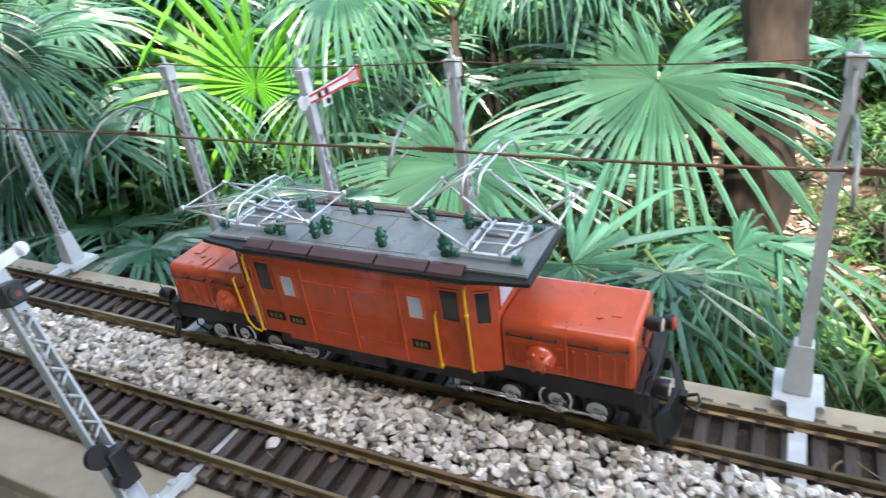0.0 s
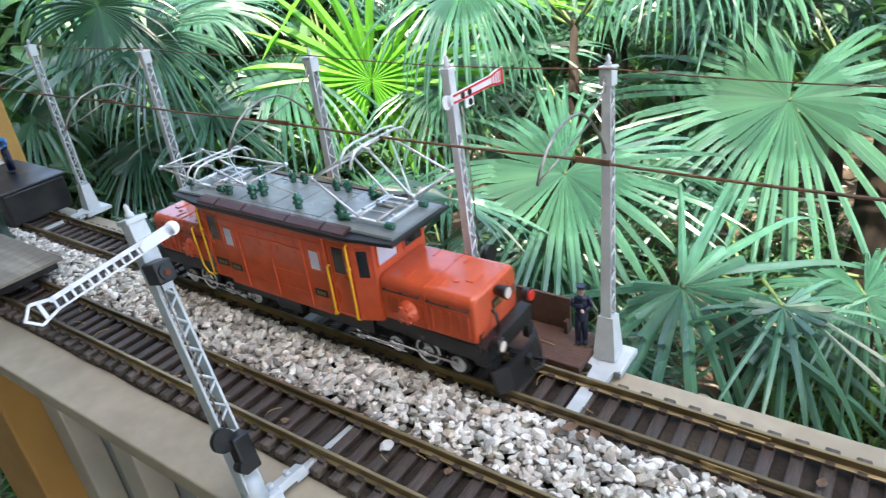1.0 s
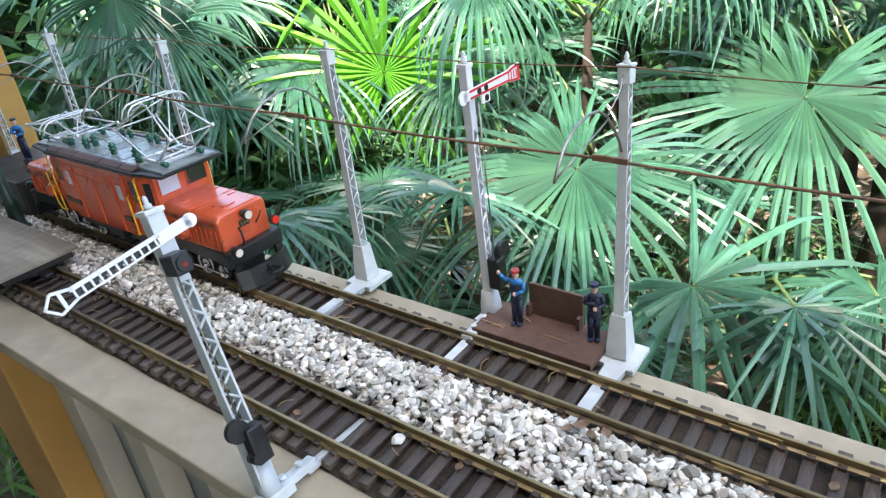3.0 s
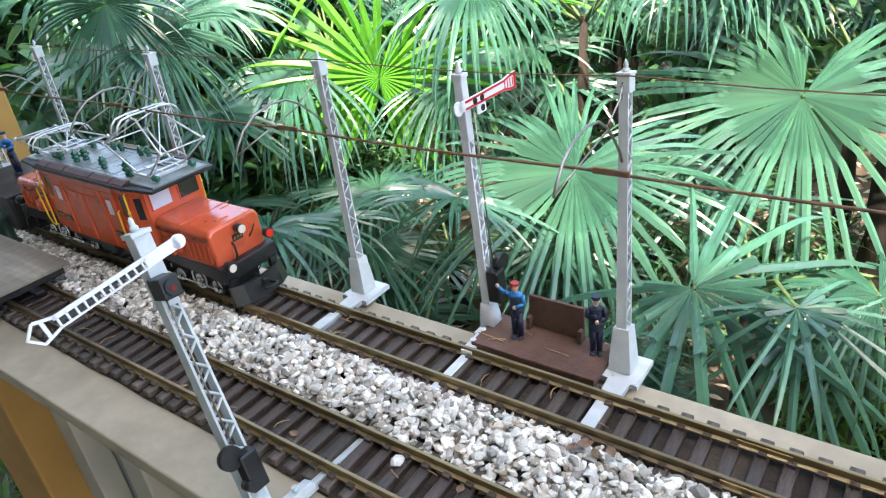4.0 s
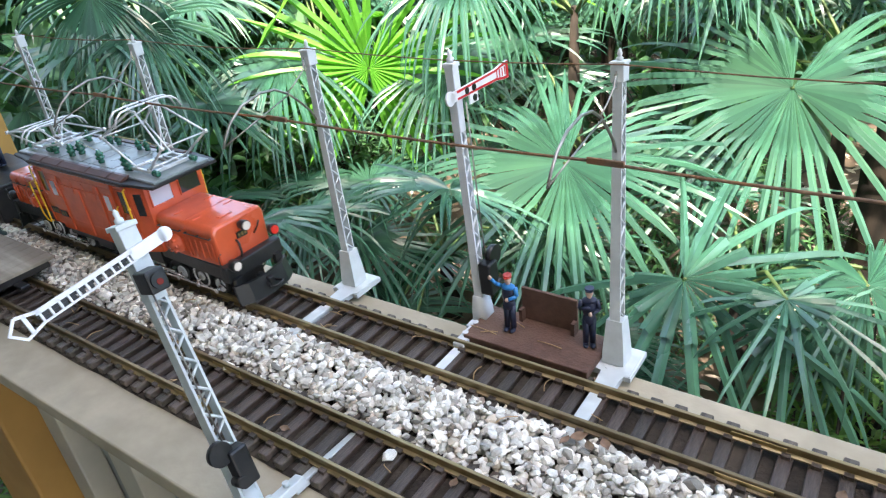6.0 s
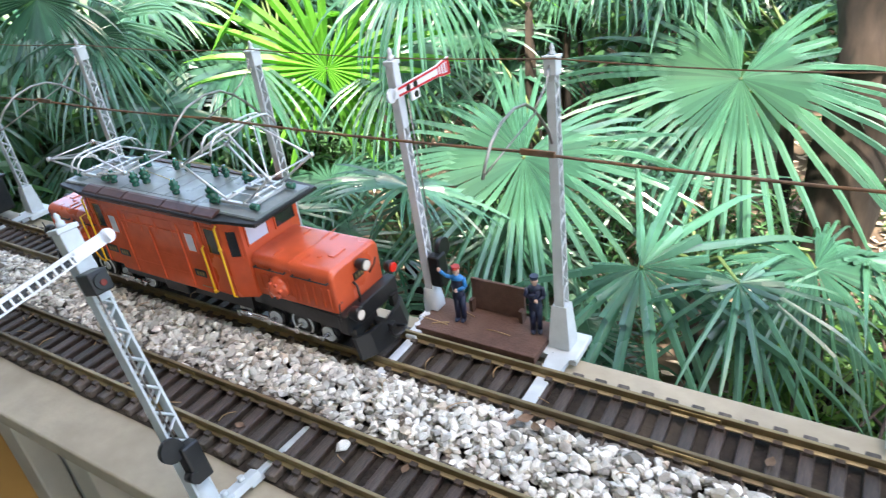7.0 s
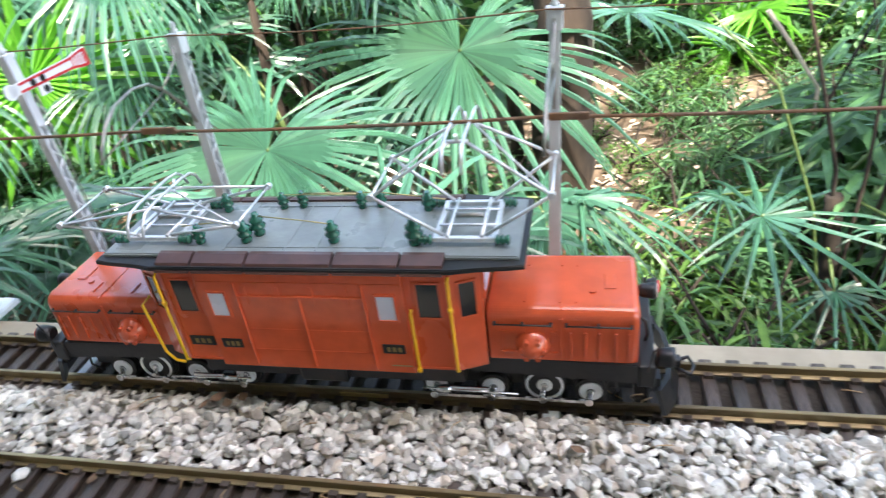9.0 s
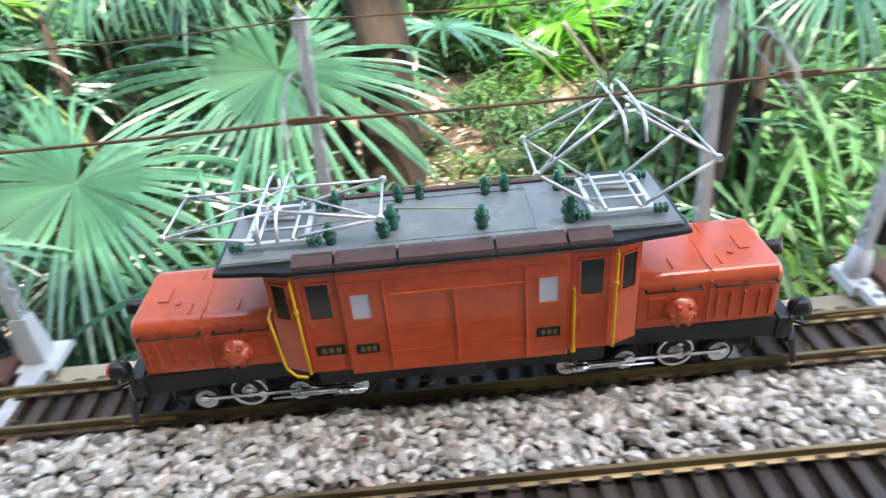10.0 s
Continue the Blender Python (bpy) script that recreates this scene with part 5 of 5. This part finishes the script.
def leaf_cloud(seed, count, spread, size, mat, narrow=0.4, droop=0.5):
    """Many single bent leaves joined in one mesh, each with a fold along its rib."""
    rnd = random.Random(seed)
    verts, faces = [], []
    for _ in range(count):
        while True:
            p = Vector([rnd.uniform(-1, 1) for _ in range(3)])
            if p.length < 1 and noise.noise(p * 2.3 + Vector((seed, 0, 0))) > -0.15:
                break
        c = Vector((p.x * spread[0], p.y * spread[1], (p.z + 1) * spread[2] * 0.5))
        d = Vector((rnd.uniform(-1, 1), rnd.uniform(-1, 1), rnd.uniform(-0.7, 0.6))).normalized()
        side = d.cross(Vector((rnd.uniform(-0.5, 0.5), rnd.uniform(-0.5, 0.5), 1))).normalized()
        up = side.cross(d)
        ln = size * rnd.uniform(0.6, 1.3)
        w = ln * narrow * 0.5
        i = len(verts)
        for u, k in ((0, 0.08), (0.3, 1.0), (0.65, 0.8), (1.0, 0.04)):
            q = c + d * (ln * u) - Vector((0, 0, droop * ln * u * u * 0.5))
            verts += [tuple(q - side * w * k + up * w * 0.25 * k), tuple(q), tuple(q + side * w * k + up * w * 0.25 * k)]
        for r in range(3):
            a = i + 3 * r
            faces += [(a, a + 1, a + 4, a + 3), (a + 1, a + 2, a + 5, a + 4)]
    me = bpy.data.meshes.new("foliage")
    me.from_pydata(verts, [], faces)
    me.materials.append(mat)
    return me


SHRUB_MESHES = [leaf_cloud(41, 420, (0.42, 0.42, 0.75), 0.085, LEAF), leaf_cloud(42, 420, (0.5, 0.45, 0.6), 0.07, LEAF_LIGHT, 0.45),
                leaf_cloud(43, 200, (0.35, 0.35, 0.7), 0.30, LEAF, 0.10, 0.9), leaf_cloud(44, 520, (0.55, 0.5, 0.95), 0.10, LEAF, 0.5),
                leaf_cloud(45, 120, (0.40, 0.40, 0.55), 0.26, LEAF_LIGHT, 0.11, 0.9)]


def shrub(x, y, kind, k=1.0, turn=0.0):
    th = thing("shrub", ("dense dark green shrub", "light green leafy shrub catching the sun", "clump of long narrow drooping leaves", "tall broad-leaved green shrub", "light green clump of long arching leaves")[kind], "shrub", "shrubs", at=pose(x, y, ground_z(x, y) - 0.03, 0, 0, turn))
    rnd = random.Random(int(x * 100 + y * 37))
    bm = B()
    for i in range(4):
        a = i * 1.6 + rnd.uniform(0, 0.6)
        chain(bm, [(0, 0, -0.02), (0.08 * math.cos(a), 0.08 * math.sin(a), 0.3 * k), (0.22 * math.cos(a), 0.22 * math.sin(a), 0.62 * k)], 0.010, 5, 0.004)
    part("stem", bm, BARK, th, "thin brown stems")
    ob = new("foliage", SHRUB_MESHES[kind])
    ob.parent = th
    ob.matrix_basis = Matrix.Diagonal((k, k, k, 1))
    ob["kind"] = "stuff"


def undergrowth(label, spots):
    """Distant bushes that nobody could count: one thing, with foliage that shares its meshes."""
    th = tagged(thing("undergrowth", label, "undergrowth"), label, "undergrowth", kind="stuff")
    for x, y, kind, k, turn in spots:
        ob = new("foliage", SHRUB_MESHES[kind])
        ob.parent = th
        ob.matrix_basis = pose(x, y, ground_z(x, y) - 0.03, 0, 0, turn) @ Matrix.Diagonal((k, k, k, 1))
        ob["kind"] = "stuff"


rnd = random.Random(77)
thicket = []
for i in range(95):
    x, y = rnd.uniform(-5.5, 5.5), rnd.uniform(3.0, 7.5)
    low = 0.2 < x < 3.0 and y < 5
    thicket.append((x, y, 1 if low or (x > 0 and rnd.random() < 0.6) else rnd.choice((0, 0, 1, 3, 3)), rnd.uniform(0.35, 0.6) if low else rnd.uniform(0.9, 1.9), rnd.uniform(0, 360)))
undergrowth("thicket of green broad-leaved bushes behind the palms", thicket)
far = []
for i in range(34):
    x, y = rnd.uniform(-3.8, 0.4), rnd.uniform(0.9, 3.2)
    shrub(x, y, rnd.choice((0, 2, 0, 2)), rnd.uniform(0.3, 0.55) if x > -1.6 else rnd.uniform(0.5, 1.0), rnd.uniform(0, 360))
for i in range(64):
    x, y = rnd.uniform(0.2, 3.6), rnd.uniform(0.7, 4.8)
    shrub(x, y, rnd.choice((1, 1, 2, 0)), rnd.uniform(0.2, 0.5), rnd.uniform(0, 360))
for i in range(9):
    x, y = rnd.uniform(0.85, 1.9), rnd.uniform(1.2, 2.2)
    shrub(x, y, 4, rnd.uniform(0.45, 0.85), rnd.uniform(0, 360))
for i in range(60):
    x, y = rnd.uniform(0.3, 4.2), rnd.uniform(2.6, 5.4)
    if x < 2.0 and y < 3.7:
        continue
    shrub(x, y, rnd.choice((0, 3, 1, 0)), rnd.uniform(0.4, 0.85), rnd.uniform(0, 360))
for i in range(12):
    x, y = rnd.uniform(1.25, 2.1), rnd.uniform(1.5, 2.6)
    shrub(x, y, 2, rnd.uniform(0.7, 1.3), rnd.uniform(0, 360))
for i in range(16):
    x, y = rnd.uniform(0.15, 0.95), rnd.uniform(0.75, 1.7)
    shrub(x, y, rnd.choice((4, 2, 4)), rnd.uniform(0.35, 0.65), rnd.uniform(0, 360))
for x, y in ((-1.75, -0.10), (-1.6, 0.12), (-1.95, 0.05), (-1.45, 0.0)):
    shrub(x, y, 4, 0.5, x * 300)
for i in range(16):
    x, y = rnd.uniform(0.3, 2.8), rnd.uniform(1.1, 3.8)
    shrub(x, y, 2, rnd.uniform(0.25, 0.5), rnd.uniform(0, 360))
for i in range(26):
    x, y = rnd.uniform(-5.5, -2.8), rnd.uniform(0.6, 5.0)
    shrub(x, y, rnd.choice((0, 3, 3)), rnd.uniform(1.3, 2.3), rnd.uniform(0, 360))
for i in range(60):
    x, y = rnd.uniform(0.25, 2.8), rnd.uniform(0.9, 4.0)
    shrub(x, y, rnd.choice((1, 1, 2)), rnd.uniform(0.12, 0.28), rnd.uniform(0, 360))
for i in range(60):
    a = rnd.uniform(-0.15, 1.15) * math.pi
    r = rnd.uniform(8.0, 12.0)
    far.append((r * math.cos(a), max(1.0, r * math.sin(a)), rnd.choice((0, 3, 3)), rnd.uniform(2.2, 4.0), rnd.uniform(0, 360)))
undergrowth("dense tall green thicket closing the garden", far)


def tree(x, y, h, r, lean, seed, crown_r=1.6):
    """Tapered trunk with limbs and a high crown of leaf clumps."""
    rnd = random.Random(seed)
    th = thing("tree", "tall shade tree with rough brown trunk and leafy crown", "tree", "shade trees", at=pose(x, y, ground_z(x, y)))
    pts = [(0, 0, -0.1), (lean[0] * 0.2, lean[1] * 0.2, h * 0.2), (lean[0] * 0.55 + 0.02, lean[1] * 0.5, h * 0.5), (lean[0], lean[1], h * 0.85)]
    fine = [Vector(pts[0]).lerp(Vector(pts[1]), k / 16) for k in range(16)] + [Vector(pts[1]).lerp(Vector(pts[2]), k / 16) for k in range(16)] + [Vector(pts[2]).lerp(Vector(pts[3]), k / 4) for k in range(5)]
    bm = chain(B(), [tuple(p + Vector((rnd.uniform(-1, 1), rnd.uniform(-1, 1), 0)) * r * 0.05) for p in fine], r, 18, r * 0.55)
    for v in bm.verts:
        v.co += Vector((v.co.x, v.co.y, 0)).normalized() * (noise.noise(v.co * 8) * 0.30 + noise.noise(Vector((v.co.x * 40, v.co.y * 40, v.co.z * 12))) * 0.24) * r
    part("trunk", bm, BARK, th, "rough brown bark")
    top = Vector(pts[3])
    for i in range(6):
        a = i * 1.05 + rnd.uniform(0, 0.5)
        tip = top + Vector((math.cos(a) * crown_r * 0.7, math.sin(a) * crown_r * 0.7, rnd.uniform(0.1, 0.9)))
        part("limb", chain(B(), [tuple(top - Vector((0, 0, 0.2))), tuple(top.lerp(tip, 0.5) + Vector((0, 0, 0.15))), tuple(tip)], r * 0.4, 7, r * 0.12), BARK, th)
        for q in range(i % 2):
            ob = new("crown", SHRUB_MESHES[3])
            ob.parent = th
            ob["kind"] = "stuff"
            ob.matrix_basis = pose(*(tip + Vector((rnd.uniform(-0.5, 0.5), rnd.uniform(-0.5, 0.5), -0.5 + 0.5 * q))), 0, 0, rnd.uniform(0, 360)) @ Matrix.Diagonal((1.5, 1.5, 1.2, 1))


tree(0.22, 2.22, 6.0, 0.125, (0.06, 0.05), 1)
tree(1.62, 1.9, 6.4, 0.09, (0.05, 0.10), 3)
tree(-0.45, 4.3, 4.2, 0.07, (0.1, 0.0), 4)
tree(-2.2, 3.2, 4.4, 0.10, (-0.1, 0.0), 5, 2.0)
tree(3.4, 4.6, 4.4, 0.12, (0.2, 0.0), 6, 2.0)
tree(-4.0, 5.0, 4.8, 0.12, (0.0, 0.2), 7, 2.2)
tree(0.9, 6.2, 5.0, 0.12, (0.0, 0.2), 8, 2.2)


def stems():
    """Thin dark saplings and dry stalks among the palms."""
    for pts, r, mat, label in (
            ([(-1.0, 2.6, -1.1), (-1.0, 2.6, -0.4), (-0.93, 2.6, 0.3)], 0.022, BARK, "slender brown palm stem"),
            ([(-0.93, 2.66, -1.1), (-0.95, 2.66, -0.4), (-0.98, 2.62, 0.3)], 0.018, BARK, "slender brown palm stem"),
            ([(-1.08, 2.68, -1.1), (-1.06, 2.68, -0.4), (-1.1, 2.66, 0.3)], 0.020, BARK, "slender brown palm stem"),
            ([(-0.75, 2.4, -1.1), (-0.58, 2.4, -0.34), (-0.30, 2.4, 0.02), (-0.1, 2.4, 0.3)], 0.006, BARK, "thin dark bent sapling stem"),
            ([(-0.9, 2.6, -1.1), (-0.62, 2.6, -0.42), (-0.1, 2.6, -0.05), (0.2, 2.6, 0.12)], 0.007, BARK, "thin dark bent sapling stem"),
            ([(0.90, 2.0, -0.22), (0.99, 2.0, -0.34), (1.093, 2.0, -0.49), (1.13, 2.0, -1.10)], 0.009, DRY_STALK, "pale dry leaf stalk standing in the ground"),
            ([(1.05, 1.9, -1.1), (1.1, 1.9, -0.5), (1.3, 1.9, 0.1)], 0.008, BARK, "thin dark bent sapling stem"),
            ([(1.05, 1.4, -1.15), (1.04, 1.4, -0.93), (1.00, 1.4, -0.58)], 0.040, BARK, "short dark fibrous palm stump"),
            ([(1.14, 1.4, -1.15), (1.19, 1.4, -0.93), (1.25, 1.4, -0.55), (1.28, 1.4, -0.20), (1.30, 1.42, 0.4)], 0.034, BARK, "leaning dark fibrous palm stem"),
            ([(1.02, 1.4, -0.9), (0.99, 1.4, -0.5), (0.89, 1.4, -0.17), (0.80, 1.4, 0.1)], 0.007, BARK, "thin dark bent sapling stem"),
            ([(1.05, 1.38, -0.9), (1.06, 1.38, -0.5), (1.04, 1.38, -0.1), (1.00, 1.4, 0.2)], 0.006, BARK, "thin dark bent sapling stem"),
            ([(1.10, 1.42, -0.9), (1.14, 1.42, -0.5), (1.16, 1.42, -0.1), (1.15, 1.4, 0.2)], 0.007, BARK, "thin dark bent sapling stem"),
            ([(1.12, 1.36, -0.9), (1.20, 1.36, -0.5), (1.34, 1.36, -0.1), (1.45, 1.4, 0.2)], 0.006, BARK, "thin dark bent sapling stem"),
            ([(1.00, 1.36, -0.9), (0.94, 1.36, -0.6), (0.80, 1.36, -0.24), (0.62, 1.36, -0.05)], 0.005, PETIOLE, "thin green leaf stalk"),
            ([(1.45, 2.3, -1.1), (1.38, 2.3, -0.5), (1.2, 2.3, 0.1)], 0.008, BARK, "thin dark bent sapling stem")):
        fine = []
        for a, b in zip(pts, pts[1:]):
            fine += [tuple(Vector(a).lerp(Vector(b), k / 4)) for k in range(4)]
        tagged(part("sapling", chain(B(), fine + [pts[-1]], r, 6, r * 0.6), mat), label, "stem", "stems")


stems()


def litter():
    rnd = random.Random(12)
    verts, faces = [], []
    for _ in range(14000):
        x, y = rnd.uniform(-3.5, 4.5), 0.35 + 6.0 * rnd.random() ** 1.3
        z = ground_z(x, y) + 0.006 + rnd.uniform(0, 0.02)
        a, ln = rnd.uniform(0, 6.3), rnd.uniform(0.02, 0.065)
        d = Vector((math.cos(a), math.sin(a), rnd.uniform(-0.25, 0.35)))
        s = Vector((-math.sin(a), math.cos(a), rnd.uniform(-0.4, 0.4))) * rnd.uniform(0.2, 0.45)
        i = len(verts)
        c = Vector((x, y, z))
        for u, k in ((-0.5, 0.05), (-0.1, 0.5), (0.25, 0.42), (0.5, 0.03)):
            verts += [tuple(c + d * ln * u - s * ln * k), tuple(c + d * ln * u + s * ln * k + Vector((0, 0, 0.006 * k)))]
        for r in range(3):
            faces.append((i + 2 * r, i + 2 * r + 1, i + 2 * r + 3, i + 2 * r + 2))
    me = bpy.data.meshes.new("leaf_litter")
    me.from_pydata(verts, [], faces)
    me.materials.append(LITTER)
    tagged(new("leaf_litter", me), "pale dry fallen leaves scattered over the soil", "leaf litter", kind="stuff")


litter()


# ---- ballast between the tracks ----
def stone_mesh(seed):
    """A broken stone: the hull of a few points on a ball, with its corners cut."""
    rnd = random.Random(seed)
    bm = B()
    for _ in range(24):
        v = Vector([rnd.gauss(0, 1) for _ in range(3)]).normalized() * rnd.uniform(0.82, 1.08)
        bm.verts.new(v)
    hull = bmesh.ops.convex_hull(bm, input=bm.verts)
    bmesh.ops.delete(bm, geom=[v for v in bm.verts if not v.link_faces], context="VERTS")
    bm.verts.index_update()
    verts = [v.co.copy() for v in bm.verts]
    faces = [tuple(v.index for v in f.verts) for f in bm.faces]
    bm.free()
    return verts, faces


SHAPES = [stone_mesh(i) for i in range(18)]


def ballast():
    rnd = random.Random(21)
    th = thing("ballast", "coarse white and grey ballast stones heaped between the tracks", "ballast")
    meshes = []
    for vs, fs in SHAPES:
        me = bpy.data.meshes.new("stone")
        me.from_pydata([tuple(v) for v in vs], [], fs)
        me.materials.append(STONE)
        meshes.append(me)
    verts, faces = [], []
    near = 0
    y0, y1 = -0.1135, -0.0285
    for i in range(14000):
        x = rnd.uniform(-1.35, 1.35)
        u = rnd.random()
        y = y0 + (y1 - y0) * u
        edge = min(u, 1 - u)
        if edge < 0.07 and rnd.random() < 0.55:
            continue
        r = rnd.uniform(0.0027, 0.0051) * (1.25 if rnd.random() < 0.12 else 1)
        heap = 0.0125 * min(1, edge / 0.22) + 0.002 * noise.noise(Vector((x * 20, y * 30, 0)))
        z = rnd.uniform(0.003, 1.0) ** 0.7 * heap * 1.1 + 0.004
        m = pose(x, y, z, rnd.gauss(0, 28), rnd.gauss(0, 28), rnd.uniform(0, 360)) @ Matrix.Diagonal((r * rnd.uniform(1.05, 1.75), r, r * rnd.uniform(0.45, 0.8), 1))
        k = rnd.randrange(len(SHAPES))
        if near < 300 and -0.15 < x < 0.35 and z > heap * 0.8 + 0.004 and i % 3 == 0:
            ob = new("stone", meshes[k])
            ob.parent = th
            ob.matrix_basis = m
            near += 1
            continue
        b = len(verts)
        vs, fs = SHAPES[k]
        verts += [tuple(m @ v) for v in vs]
        faces += [tuple(b + q for q in f) for f in fs]
    me = bpy.data.meshes.new("gravel")
    me.from_pydata(verts, [], faces)
    me.materials.append(STONE_MANY)
    ob = new("gravel", me)
    ob.parent = th
    ob["kind"] = "stuff"
    # strays on the front track
    for x, y in ((-0.103, -0.131), (-0.33, -0.115), (0.02, -0.155), (0.3, -0.13)):
        st = new("stray_stone", meshes[rnd.randrange(10)])
        st.matrix_basis = pose(x, y, 0.0125, 10, 5, rnd.uniform(0, 360)) @ Matrix.Diagonal((0.0085, 0.006, 0.005, 1))
        tagged(st, "single pale ballast stone lying between the rails", "stone", "stray stones")


ballast()
rnd = random.Random(31)
for i in range(80):
    x, y = rnd.uniform(-0.9, 0.9), rnd.choice((rnd.uniform(-0.02, 0.02), rnd.uniform(-0.16, -0.12), rnd.uniform(-0.10, -0.04)))
    z = 0.0112 if abs(y + 0.07) > 0.04 else 0.021
    a, ln = rnd.uniform(0, 6.3), rnd.uniform(0.010, 0.022)
    pts = [(x + (u - 0.5) * ln * math.cos(a) - 0.003 * math.sin(u * 3.1), y + (u - 0.5) * ln * math.sin(a), z + 0.001 * math.sin(u * 3.1)) for u in (0, 0.3, 0.6, 1)]
    tagged(part("twig", chain(B(), pts, 0.00045, 5), STRAW), "thin dry brown twig fallen on the track", "twig", "twigs")


def dry_leaf(x, y, z, turn, size):
    """A small curled brown leaf."""
    verts, faces = [], []
    for i in range(7):
        u = i / 6
        w = math.sin(math.pi * min(0.97, u + 0.03)) * 0.32
        for v in (-1, 0, 1):
            verts.append(((u - 0.5) * size, v * w * size, (abs(v) * 0.10 + 0.16 * (u - 0.5) ** 2) * size))
    for i in range(6):
        for k in range(2):
            a = i * 3 + k
            faces.append((a, a + 3, a + 4, a + 1))
    me = bpy.data.meshes.new("dry_leaf")
    me.from_pydata(verts, [], faces)
    me.polygons.foreach_set("use_smooth", [True] * len(me.polygons))
    me.materials.append(DRY_LEAF)
    ob = new("dry_leaf", me)
    ob.matrix_basis = pose(x, y, z, turn % 23 - 10, turn % 17 - 8, turn)
    tagged(ob, "small curled dry brown leaf fallen on the ballast", "dry leaf", "dry leaves")


for x, y, z, turn, size in ((0.030, -0.045, 0.0215, 40, 0.020), (0.042, -0.052, 0.0225, 130, 0.017), (0.022, -0.055, 0.0225, 250, 0.015), (0.052, -0.043, 0.021, 310, 0.018),
                            (0.215, -0.002, 0.0115, 75, 0.016), (-0.21, -0.150, 0.0115, 15, 0.014), (0.085, -0.148, 0.0115, 200, 0.018), (-0.04, -0.128, 0.0115, 100, 0.015), (0.33, -0.075, 0.0215, 160, 0.016)):
    dry_leaf(x, y, z, turn, size * 0.75)
ties(rear_track, -1.245)
ties(front_track, -1.24)


# ---- what moves ----
def motions():
    steps = [k / 30 for k in range(301)]
    walk(loco, [(t, pose(loco_x(t), 0, 0)) for t in steps])
    x0 = loco_x(0)
    for wheel, x, z, r in spinning:
        walk(wheel, [(t, pose(x, 0, z, 0, math.degrees((loco_x(t) - x0) / 0.0125), 0)) for t in steps])
    for bar, x, z in swinging:
        rows = []
        for t in steps:
            a = (loco_x(t) - x0) / 0.0125
            rows.append((t, pose(x + 0.0058 * math.cos(a), 0, z - 0.0058 * math.sin(a))))
        walk(bar, rows)


motions()
